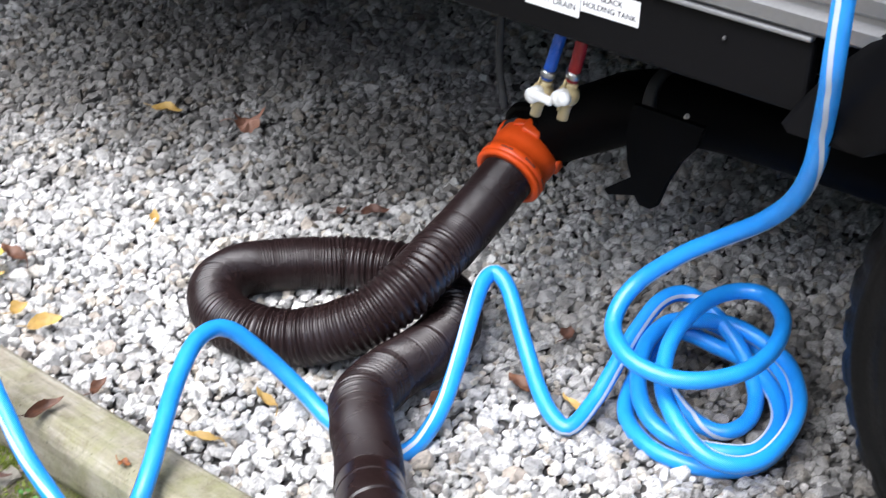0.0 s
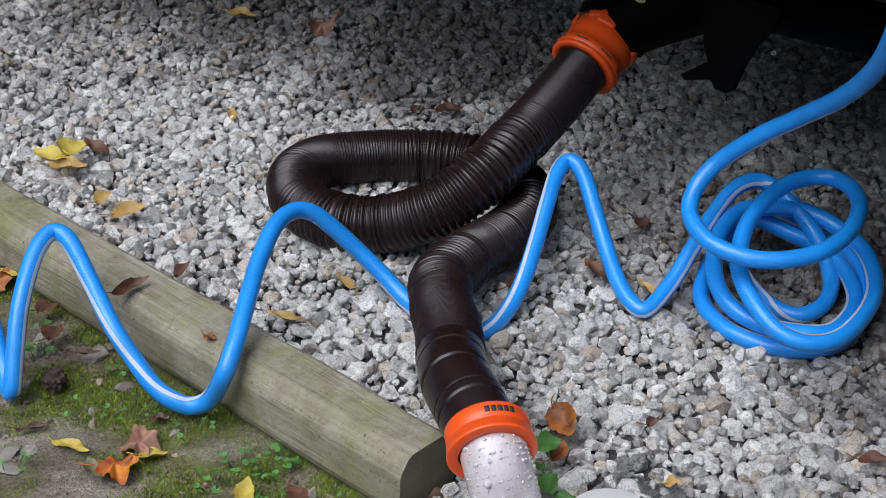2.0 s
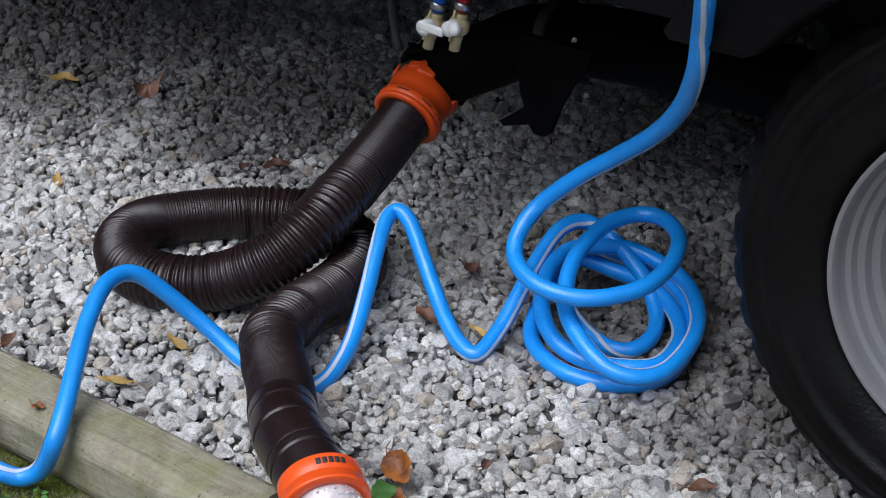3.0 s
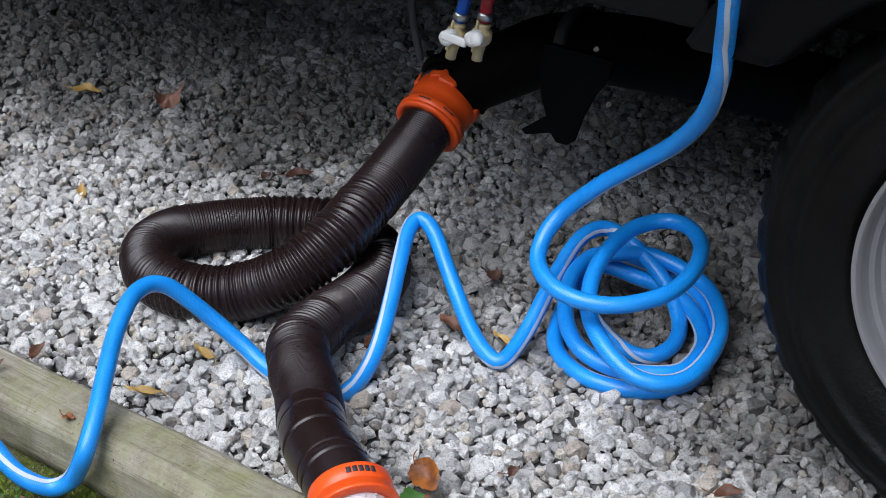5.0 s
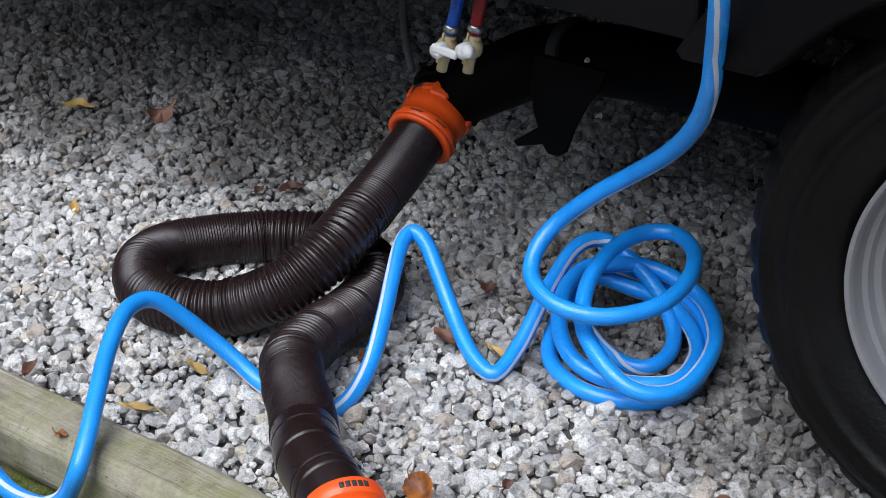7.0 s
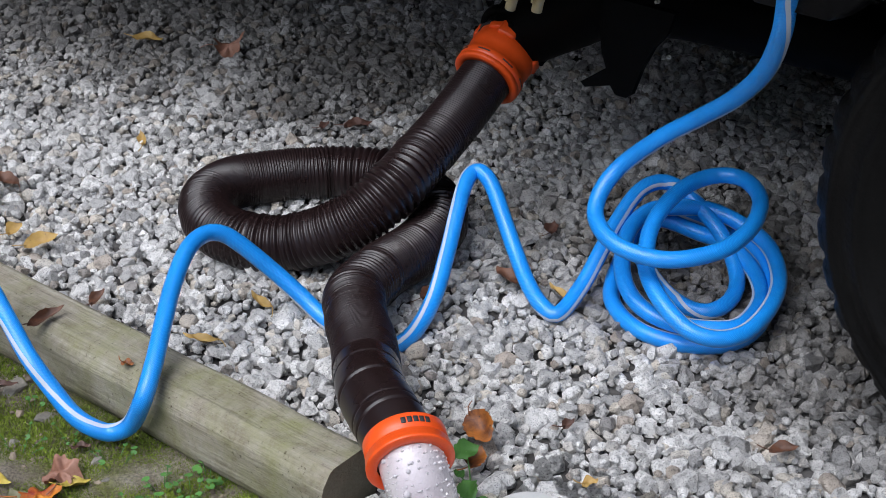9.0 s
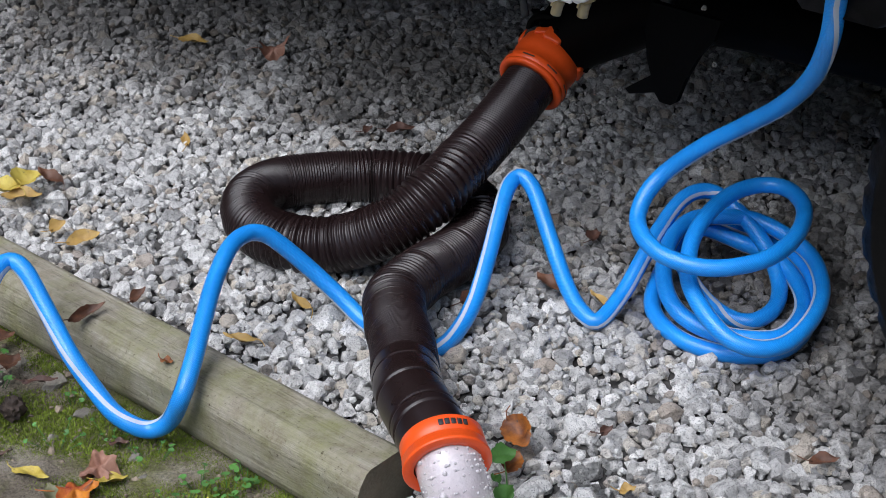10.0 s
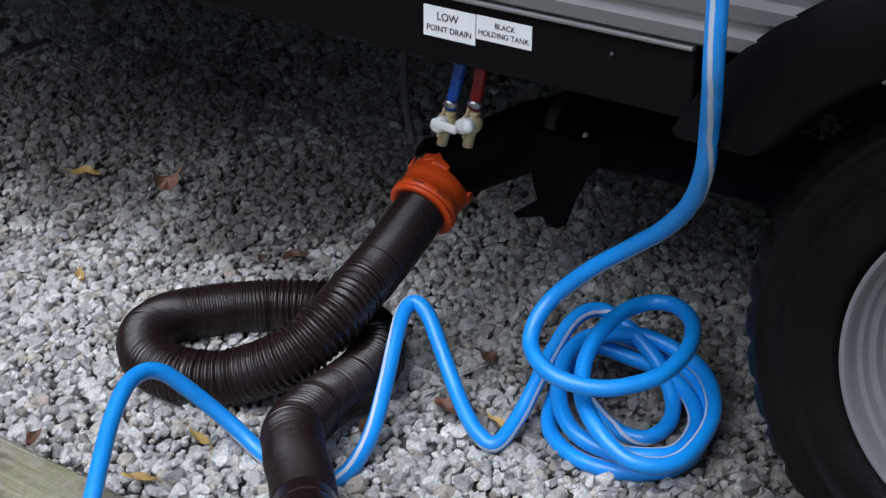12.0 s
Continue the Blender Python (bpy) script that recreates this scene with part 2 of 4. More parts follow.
M = dict(
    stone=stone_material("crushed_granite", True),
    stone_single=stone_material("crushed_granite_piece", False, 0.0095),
    soil_stone=material("dusty_soil_stone", (0.34, 0.315, 0.27), 0.9, vary=0.3, scale=1.5, bump=0.5, fine=9, second=(0.22, 0.20, 0.165), random_tint=0.3),
    grit=material("dark_grit", (0.10, 0.095, 0.09), 0.95, vary=0.4, scale=30, bump=0.8, fine=300),
    soil=soil_material(),
    timber=timber_material(),
    timber_end=material("timber_end_grain", (0.20, 0.185, 0.135), 0.9, vary=0.25, scale=30, bump=0.5, fine=260),
    brown=material("brown_hose_vinyl", (0.0175, 0.0105, 0.0110), 0.27, vary=0.2, scale=9, bump=0.02, fine=300, second=(0.016, 0.0088, 0.0084), specular=0.4),
    orange=material("orange_plastic", (0.94, 0.105, 0.012), 0.34, vary=0.06, scale=25, bump=0.05, fine=400),
    blue=braided_blue(),
    clear=clear_plastic(),
    water=material("water_drops", (0.80, 0.76, 0.78), 0.08, vary=0.02, bump=0.0, transmission=0.30),
    moss=material("green_moss", (0.26, 0.34, 0.036), 0.9, vary=0.35, scale=40, second=(0.13, 0.165, 0.022), random_tint=0.35, island=True),
    plant=material("green_leaf", (0.10, 0.26, 0.05), 0.5, vary=0.15, scale=60, second=(0.07, 0.19, 0.035), random_tint=0.3),
    crumb=material("soil_crumb", (0.26, 0.21, 0.155), 0.95, vary=0.35, scale=60, random_tint=0.5, island=True),
    cone=material("dark_seed_ball", (0.06, 0.042, 0.032), 0.85, vary=0.4, scale=80),
    sky_blocker=material("dark_green_blocker", (0.03, 0.045, 0.015), 0.9, vary=0.5, scale=6),
    residue=material("red_residue", (0.35, 0.03, 0.03), 0.4, vary=0.4, scale=30),
    lf_yellow=leaf_material("yellow_leaf", (0.42, 0.31, 0.045), (0.60, 0.49, 0.10)),
    lf_tan=leaf_material("tan_leaf", (0.36, 0.22, 0.06), (0.50, 0.34, 0.10)),
    lf_brown=leaf_material("brown_leaf", (0.07, 0.030, 0.017), (0.16, 0.068, 0.034)),
    lf_dark=leaf_material("dark_brown_leaf", (0.07, 0.035, 0.025), (0.13, 0.06, 0.04)),
    lf_orange=leaf_material("orange_brown_leaf", (0.11, 0.035, 0.014), (0.44, 0.15, 0.022)),
    lf_red=leaf_material("red_and_yellow_leaf", (0.24, 0.022, 0.010), (0.62, 0.22, 0.015)),
    lf_pink=leaf_material("dusty_red_brown_leaf", (0.20, 0.085, 0.05), (0.36, 0.19, 0.13)),
    lf_green=leaf_material("faded_green_leaf", (0.13, 0.13, 0.07), (0.20, 0.19, 0.10)),
    stripe=material("pale_stripe", (0.55, 0.62, 0.74), 0.35, vary=0.06, scale=60, bump=0.03),
    black=material("black_plastic", (0.0022, 0.0022, 0.0024), 0.55, vary=0.25, scale=15, bump=0.08, specular=0.06),
    skirt=material("black_painted_skirt", (0.0045, 0.0045, 0.0052), 0.42, vary=0.25, scale=6, bump=0.05, specular=0.11),
    siding=material("grey_siding", (0.30, 0.30, 0.30), 0.35, metal=0.5, vary=0.08, scale=5, bump=0.05, fine=200),
    white_label=material("white_label", (0.80, 0.80, 0.80), 0.5, vary=0.03, scale=40, bump=0.02),
    ink=material("black_ink", (0.03, 0.03, 0.035), 0.6, vary=0.1),
    ivory=material("ivory_plastic", (0.58, 0.47, 0.25), 0.4, vary=0.06, scale=60, bump=0.05),
    white=material("white_plastic", (0.80, 0.80, 0.78), 0.35, vary=0.05, scale=30, bump=0.05),
    pex_blue=material("blue_tube", (0.012, 0.10, 0.55), 0.3, vary=0.08),
    pex_red=material("red_tube", (0.30, 0.008, 0.014), 0.35, vary=0.08),
    steel=material("bright_steel", (0.55, 0.55, 0.54), 0.3, metal=1.0, vary=0.1, scale=60),
    tyre=material("tyre_rubber", (0.0040, 0.0039, 0.0038), 0.46, vary=0.5, scale=14, bump=0.25, fine=180, specular=0.18),
    rim=material("grey_wheel_paint", (0.24, 0.24, 0.25), 0.38, metal=0.35, vary=0.08, scale=12, bump=0.03),
    strap=material("dark_grey_plastic", (0.045, 0.045, 0.045), 0.6, vary=0.2),
    grey=material("grey_plastic", (0.16, 0.16, 0.16), 0.55, vary=0.15),
)

# ---- helpers ----
def shade(me, smooth=True):
    me.polygons.foreach_set("use_smooth", [smooth] * len(me.polygons))


def mesh_of(name, bm, mat, smooth=True):
    me = bpy.data.meshes.new(name)
    bm.normal_update()
    bm.to_mesh(me)
    bm.free()
    me.materials.append(mat)
    shade(me, smooth)
    return me


def part(name, bm, mat, parent, label="", smooth=True):
    ob = new(name, mesh_of(name, bm, mat, smooth))
    if parent is not None:
        ob.parent = parent
    return tagged(ob, label)


def thing(name, label, category, at=(0, 0, 0), group="", kind=""):
    ob = new(name)
    ob.location = at
    ob.empty_display_size = 0.05
    bpy.context.view_layer.update()
    return tagged(ob, label, category, group, kind)


def box(size, m=Matrix(), bevel=0.0, seg=2):
    bm = bmesh.new()
    bmesh.ops.create_cube(bm, size=1, matrix=Matrix.Diagonal((*size, 1)))
    if bevel:
        bmesh.ops.bevel(bm, geom=bm.edges[:], offset=bevel, segments=seg, affect="EDGES", profile=0.5)
    bm.transform(m)
    return bm


def lathe(profile, m=Matrix(), n=48, close=False):
    """Turns a profile of (radius, height) about z."""
    bm = bmesh.new()
    rows = []
    for r, z in profile:
        rows.append([bm.verts.new((r * math.cos(2 * math.pi * k / n), r * math.sin(2 * math.pi * k / n), z)) for k in range(n)])
    pairs = list(zip(rows, rows[1:])) + ([(rows[-1], rows[0])] if close else [])
    for a, b in pairs:
        for k in range(n):
            bm.faces.new((a[k], a[(k + 1) % n], b[(k + 1) % n], b[k]))
    if not close:
        for row, flip in ((rows[0], True), (rows[-1], False)):
            bm.faces.new(row[::-1] if flip else row)
    bm.transform(m)
    return bm


def smooth_path(points, step):
    """A Catmull-Rom line through the points, walked in even steps."""
    p = np.array(points, float)
    q = np.vstack([2 * p[0] - p[1], p, 2 * p[-1] - p[-2]])
    out = []
    for i in range(1, len(q) - 2):
        a, b, c, d = q[i - 1:i + 3]
        t = np.linspace(0, 1, 60, endpoint=False)[:, None]
        out.append(0.5 * (2 * b + (c - a) * t + (2 * a - 5 * b + 4 * c - d) * t**2 + (3 * b - a - 3 * c + d) * t**3))
    out = np.vstack(out + [p[-1:]])
    # light smoothing keeps the bends round
    for _ in range(12):
        out[1:-1] = 0.25 * out[:-2] + 0.5 * out[1:-1] + 0.25 * out[2:]
    s = np.concatenate([[0], np.cumsum(np.linalg.norm(np.diff(out, axis=0), axis=1))])
    n = max(4, int(s[-1] / step))
    want = np.linspace(0, s[-1], n)
    return np.stack([np.interp(want, s, out[:, k]) for k in range(3)], 1), want


def frames_along(line):
    """Tangents, sides and ups along a line, the ups kept as near to the sky as the line lets them."""
    tan = np.gradient(line, axis=0)
    tan /= np.linalg.norm(tan, axis=1)[:, None]
    side = np.zeros_like(tan)
    s = np.cross(tan[0], (0.02, 0.1, 1.0))
    for i, t in enumerate(tan):
        s = s - t * (s @ t)
        s /= np.linalg.norm(s)
        side[i] = s
    up = np.cross(side, tan)
    return tan, side, up


def tube(line, radii, n=20, arc=(0.0, 2 * math.pi), turn=None, caps=True):
    """A tube of varying radius; with an arc only a strip of its skin."""
    tan, side, up = frames_along(line)
    full = arc[1] - arc[0] > 6.2
    cols = n if full else n + 1
    ang = np.linspace(arc[0], arc[1], cols, endpoint=not full)
    turn = np.zeros(len(line)) if turn is None else turn
    a = ang[None, :] + turn[:, None]
    v = line[:, None] + np.asarray(radii)[:, None, None] * (np.cos(a)[..., None] * up[:, None] + np.sin(a)[..., None] * side[:, None])
    rows = len(line)
    idx = np.arange(rows * cols).reshape(rows, cols)
    nxt = np.roll(idx, -1, 1) if full else idx[:, 1:]
    cur = idx if full else idx[:, :-1]
    f = np.stack([cur[:-1], cur[1:], nxt[1:], nxt[:-1]], -1).reshape(-1, 4).tolist()
    if full and caps:
        f += [idx[0].tolist(), idx[-1][::-1].tolist()]
    return v.reshape(-1, 3), f, (rows, cols)


def raw_part(name, verts, faces, mat, parent, label="", smooth=True):
    me = bpy.data.meshes.new(name)
    me.from_pydata(verts.tolist() if hasattr(verts, "tolist") else verts, [], faces)
    me.update()
    me.materials.append(mat)
    shade(me, smooth)
    ob = new(name, me)
    if parent is not None:
        ob.parent = parent
    return tagged(ob, label)


# the trailer's own axes: s along its side, out towards the open, z up
WHEEL = Vector((0.63, -0.80, 0.325))
ALONG, OUT, UP = Vector((0.799, -0.602, 0)), Vector((-0.602, -0.799, 0)), Vector((0, 0, 1))
TRAILER = Matrix((( ALONG.x, OUT.x, 0, WHEEL.x), (ALONG.y, OUT.y, 0, WHEEL.y), (0, 0, 1, 0), (0, 0, 0, 1)))


def tr(s, out, z):
    return TRAILER @ Vector((s, out, z))


# ---- ground ----
bm = bmesh.new()
xs = [-120, -40, -12, -4] + [-2.4 + 0.03 * i for i in range(100)] + [1.2, 4, 12, 40, 120]
ys = [-120, -40, -12, -4] + [-2.2 + 0.03 * i for i in range(80)] + [1, 4, 12, 40, 120]
grid = [[bm.verts.new((x, y, -0.028 + (0.006 * noise.noise((x * 9, y * 9, 0)) + 0.003 * noise.noise((x * 31, y * 31, 4)) if abs(x) < 3 and abs(y) < 3 else -0.01))) for x in xs] for y in ys]
for r0, r1 in zip(grid, grid[1:]):
    for i in range(len(xs) - 1):
        bm.faces.new((r0[i], r0[i + 1], r1[i + 1], r1[i]))
ground = part("ground", bm, M["soil"], None, "damp brown soil with patches of green moss")
tagged(ground, category="ground", kind="structure")

# gravel bed: starts behind the timber and runs on under the trailer
BED_OUT = 0.418
bed = part("gravel_bed", box((14, 8, 0.03), TRAILER @ pose(0, BED_OUT - 4.0, -0.024)), M["grit"], None, "bed of pale grey crushed stone under the trailer")
tagged(bed, category="gravel", kind="structure")
apron = part("gravel_apron", box((7.6, 1.2, 0.028), TRAILER @ pose(3.2, BED_OUT + 0.6, -0.026)), M["grit"], None, "gravel apron beside the timber end")
tagged(apron, category="gravel", kind="structure")


def rock(rng, n=20):
    bm = bmesh.new()
    for _ in range(n):
        v = Vector((rng.normal(), rng.normal(), rng.normal())).normalized() * rng.uniform(0.9, 1.08)
        bm.verts.new((v.x * 1.08, v.y * 0.86, v.z * 0.78))
    cutters = [Vector((rng.normal(), rng.normal(), rng.normal())).normalized() for _ in range(4)]
    for v in bm.verts:
        for c in cutters:
            d = v.co.dot(c) - 0.72
            if d > 0:
                v.co -= c * d
    r = bmesh.ops.convex_hull(bm, input=bm.verts[:])
    bmesh.ops.delete(bm, geom=list({g for g in r["geom_interior"] + r["geom_unused"] if isinstance(g, bmesh.types.BMVert)}), context="VERTS")
    bmesh.ops.triangulate(bm, faces=bm.faces[:])
    me = bpy.data.meshes.new("stone")
    bm.to_mesh(me)
    bm.free()
    me.materials.append(M["stone_single"])
    shade(me, False)
    return me


rng = np.random.default_rng(7)
rocks = [rock(rng) for _ in range(40)]
shapes = [(np.array([v.co[:] for v in me.vertices]), np.array([p.vertices[:] for p in me.polygons])) for me in rocks]


def random_turn(rng):
    return Euler((rng.uniform(-0.6, 0.6), rng.uniform(-0.6, 0.6), rng.uniform(0, 6.28))).to_matrix()


def scatter(rng, s_range, out_range, pitch, lift=0.0, share=1.0, big=1.0):
    """Loose stones on a shaken grid, in the trailer's axes."""
    out = []
    for s in np.arange(*s_range, pitch):
        for o in np.arange(*out_range, pitch):
            if rng.random() > share:
                continue
            a, b = s + rng.uniform(-0.6, 0.6) * pitch, o + rng.uniform(-0.6, 0.6) * pitch
            size = big * min(0.0185, max(0.0055, 0.0089 * math.exp(0.42 * rng.normal()))) * (pitch / 0.0145 if lift == 0 else 1)
            out.append((a, b, size, lift + rng.uniform(-0.004, 0.003) - 0.25 * size, rng.integers(len(shapes)), random_turn(rng)))
    return out


FRONT = -0.60
stones = scatter(rng, (-2.5, 0.75), (-0.85, BED_OUT - 0.006), 0.0128) + scatter(rng, (-2.5, 0.75), (-0.85, BED_OUT - 0.010), 0.0195, 0.007, 0.85, 1.0)
stones += scatter(rng, (FRONT, 0.75), (BED_OUT, 1.10), 0.0128) + scatter(rng, (FRONT, 0.75), (BED_OUT, 1.10), 0.0195, 0.007, 0.85, 1.0)
far = scatter(rng, (-2.8, 0.75), (-2.2, -0.85), 0.0175) + scatter(rng, (-2.8, 0.75), (-2.2, -0.85), 0.03, 0.009, 0.8, 1.2)
far += scatter(rng, (0.75, 3.5), (-1.6, 1.2), 0.04)
far += scatter(rng, (-6.5, 1.5), (-4.5, -2.2), 0.05) + scatter(rng, (-5.5, -2.6), (-2.2, BED_OUT - 0.02), 0.04)
PIPE, CAP = (-0.058, -0.884), (0.051, -0.866)
singles, V, Fc, base = [], [], [], 0
for s, o, size, z, k, rot in stones + far:
    at = tr(s, o, z)
    if math.hypot(at.x - PIPE[0], at.y - PIPE[1]) < 0.068:
        continue
    if -0.50 < s < -0.18 and 0.24 < o < 0.50 and z > -0.0055 and len(singles) < 300:
        singles.append((at, size, k, rot))
        continue
    v, f = shapes[k]
    V.append((v * size) @ np.array(rot).T + np.array(at)), Fc.append(f + base)
    base += len(v)
V, Fc = np.vstack(V), np.vstack(Fc)
me = bpy.data.meshes.new("gravel")
me.vertices.add(len(V))
me.vertices.foreach_set("co", V.ravel())
me.loops.add(len(Fc) * 3)
me.loops.foreach_set("vertex_index", Fc.ravel().astype(np.int32))
me.polygons.add(len(Fc))
me.polygons.foreach_set("loop_start", np.arange(0, len(Fc) * 3, 3, dtype=np.int32))
me.update(calc_edges=True)
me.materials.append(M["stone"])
shade(me, False)
gravel = new("gravel", me)
gravel.parent = bed
tagged(gravel, "loose angular pale grey stones", kind="stuff")

# ---- landscape timber ----
def timber_profile(w, h, c):
    base = [(-w / 2, c), (-w / 2 + c * 0.7, 0), (w / 2 - c * 0.7, 0), (w / 2, c), (w / 2, h - c), (w / 2 - c * 0.8, h), (-w / 2 + c * 0.8, h), (-w / 2, h - c)]
    out = []
    for k, (x, z) in enumerate(base):
        # each edge worn round
        for (ax, az), e in ((base[k - 1], 0.006), (base[k - 1], 0.004), (base[k - 1], 0.0012), (base[(k + 1) % 8], 0.0012), (base[(k + 1) % 8], 0.004), (base[(k + 1) % 8], 0.006)):
            d = math.hypot(ax - x, az - z)
            near = 0.45 * max(0, 0.004 - e)
            cx, cz = -x, h / 2 - z
            n = math.hypot(cx, cz)
            out.append((x + (ax - x) / d * e + cx / n * near, z + (az - z) / d * e + cz / n * near))
    return out


def build_timber(s0, s1, out, w, h, z0):
    bm = bmesh.new()
    prof = timber_profile(w, h, 0.020)
    rows = []
    for i in range(201):
        s = s0 + (s1 - s0) * i / 200
        rows.append([bm.verts.new(tr(s, out + x + 0.002 * noise.noise((s * 7, x * 40, 1)), z0 + z + 0.0025 * noise.noise((s * 9, x * 30, z * 30)))) for x, z in prof])
    for a, b in zip(rows, rows[1:]):
        for k in range(len(prof)):
            bm.faces.new((a[k], b[k], b[(k + 1) % len(prof)], a[(k + 1) % len(prof)]))
    bmesh.ops.recalc_face_normals(bm, faces=bm.faces[:])
    log = part("landscape_timber", bm, M["timber"], None)
    bm = bmesh.new()
    bm.faces.new([bm.verts.new(v) for v in [tr(s1, out + x, z0 + z) for x, z in prof]])
    bmesh.ops.recalc_face_normals(bm, faces=bm.faces[:])
    part("end_grain", bm, M["timber_end"], log, "darker sawn end")
    return tagged(log, "weathered grey-green landscape timber edging the gravel", "timber")


build_timber(-2.6, -0.625, 0.465, 0.09, 0.092, -0.032)

# ---- brown drain hose ----
def build_drain_hose(points):
    """Ribbed vinyl; the fourth number says how far each length is stretched: 0 fine ridges, 1 wide loose folds, below 0 a plain cuff."""
    line, s = smooth_path([p[:3] for p in points], 0.0009)
    ctrl = np.array([p[:3] for p in points])
    marks = np.concatenate([[0], np.cumsum(np.linalg.norm(np.diff(ctrl, axis=0), axis=1))])
    marks *= s[-1] / marks[-1]
    k_at = np.interp(s, marks, [p[3] for p in points])
    rad, phase = np.zeros(len(s)), 0.0
    rs = np.random.default_rng(12)
    seams, d = [], 0.11
    while d < s[-1] - 0.30:
        seams.append((d, rs.uniform(0.0006, 0.0024), rs.uniform(0.0010, 0.0018)))
        d += rs.uniform(0.018, 0.080)
    seams += [(s[-1] - e, dep, 0.0016) for e, dep in ((0.150, 0.0014), (0.112, 0.0026), (0.062, 0.0010), (0.048, 0.0022))]
    pull = np.zeros(len(s))
    for at, dep, wide in seams:
        pull += dep * np.exp(-((s - at) / wide) ** 2)
    fold = rs.uniform(0.45, 1.25, 600)
    for i, d in enumerate(s):
        k = k_at[i] + 0.22 * noise.noise((d * 42, 3.1, 0.7)) * (k_at[i] > 0.05)
        pitch = 0.0040 + 0.0078 * max(0, k) * (1 + 0.45 * noise.noise((d * 70, 8.0, 0)))
        phase += 0.0009 / pitch
        wave = 0.5 + 0.5 * math.cos(2 * math.pi * phase)
        # each loose fold stands out by its own amount
        own = fold[int(phase + 0.5) % 600] if k > 0.2 else 1.0
        crease = max(0.0, noise.noise((d * 21, 0, 5.0)) - 0.42) * 0.010
        rad[i] = 0.0394 + (0.0 if k_at[i] < -0.02 else (0.0020 + 0.0044 * max(0, k)) * own * (wave**0.6 - 0.55)) - crease - pull[i]
    v, f, _ = tube(line, rad, 40)
    return raw_part("drain_hose", v, f, M["brown"], None), line


DRAIN = [(0.015, -0.015, 0.222, -0.1), (-0.006, -0.047, 0.202, -0.02), (-0.014, -0.059, 0.195, 0.0), (-0.048, -0.115, 0.168, 0.0), (-0.078, -0.165, 0.149, 0.05), (-0.095, -0.193, 0.140, 0.8),
         (-0.131, -0.255, 0.122, 1.0), (-0.188, -0.290, 0.085, 0.55), (-0.262, -0.285, 0.05, 0.7), (-0.332, -0.275, 0.042, 0.75), (-0.392, -0.229, 0.042, 0.1), (-0.412, -0.155, 0.042, 0.3),
         (-0.383, -0.096, 0.042, 0.1)]
DRAIN += [(-0.310, -0.066, 0.042, 0.0), (-0.265, -0.057, 0.042, 0.05), (-0.227, -0.052, 0.042, 0.8), (-0.149, -0.065, 0.042, 1.0), (-0.088, -0.130, 0.042, 1.0), (-0.070, -0.206, 0.042, 0.9),
          (-0.096, -0.286, 0.045, 0.1), (-0.139, -0.358, 0.05, 0.05), (-0.158, -0.405, 0.055, 0.45), (-0.170, -0.441, 0.06, 0.75), (-0.170, -0.472, 0.066, 0.5), (-0.166, -0.500, 0.07, 0.0), (-0.160, -0.547, 0.08, 0.0), (-0.148, -0.605, 0.092, 0.02),
          (-0.140, -0.662, 0.105, 0.0), (-0.136, -0.700, 0.115, 0.0), (-0.131, -0.735, 0.122, -0.1), (-0.126, -0.758, 0.126, -0.2), (-0.121, -0.776, 0.127, -0.2), (-0.102, -0.824, 0.129, -0.2), (-0.081, -0.874, 0.126, -0.2)]
drain, drain_line = build_drain_hose(DRAIN)
tagged(drain, "dark brown ribbed drain hose looped on the gravel", "drain hose")


def aim(at, way):
    return Matrix.Translation(at) @ Vector(way).to_track_quat("Z", "Y").to_matrix().to_4x4()


# bayonet collar at the trailer's outlet
AXIS = (0.49, 0.74, 0.46)
m = aim((-0.009, -0.051, 0.199), AXIS)
collar = part("bayonet_collar", lathe([(0.0405, 0), (0.0505, 0.0), (0.0526, 0.002), (0.0528, 0.0065), (0.0515, 0.0075), (0.0515, 0.0085), (0.0528, 0.0095), (0.0530, 0.019), (0.0518, 0.0205), (0.0498, 0.022), (0.0494, 0.036), (0.0504, 0.040),
                                           (0.0506, 0.052), (0.0490, 0.056), (0.0490, 0.072), (0.0478, 0.075), (0.043, 0.075)], m, 72, close=True), M["orange"], drain, "glossy orange locking collar")
for a in (20, 110, 200, 290):
    # each bayonet ear: a swollen block that fades into the collar's wall, with a dark hooked slot behind it
    part("lug", box((0.010, 0.030, 0.024), m @ pose(0, 0, 0, 0, 0, a) @ pose(0.0485, 0, 0.064), 0.0045, 4), M["orange"], collar)
    part("ramp", box((0.006, 0.026, 0.012), m @ pose(0, 0, 0, 0, 0, a - 24) @ pose(0.0486, 0, 0.066, 14), 0.0028, 3), M["orange"], collar)
    part("slot", box((0.0030, 0.030, 0.0075), m @ pose(0, 0, 0, 0, 0, a + 34) @ pose(0.0486, 0, 0.069), 0.0012, 2), M["ink"], collar, "dark bayonet slot")
    part("slot", box((0.0026, 0.0070, 0.015), m @ pose(0, 0, 0, 0, 0, a + 19) @ pose(0.0492, 0, 0.063), 0.0012, 2), M["ink"], collar, "dark bayonet slot")
    part("pin", lathe([(0.0, 0), (0.0050, 0.0), (0.0050, 0.008), (0.004, 0.010), (0.0, 0.010)], m @ pose(0, 0, 0, 0, 0, a) @ pose(0.0490, 0, 0.070, 0, 90), 14), M["black"], collar, "black bayonet pin")
for a in range(5, 360, 45):
    part("slot", box((0.0016, 0.020, 0.0022), m @ pose(0, 0, 0, 0, 0, a) @ pose(0.0526, 0, 0.0145), 0.0006, 1), M["ink"], collar, "dark moulding slot")

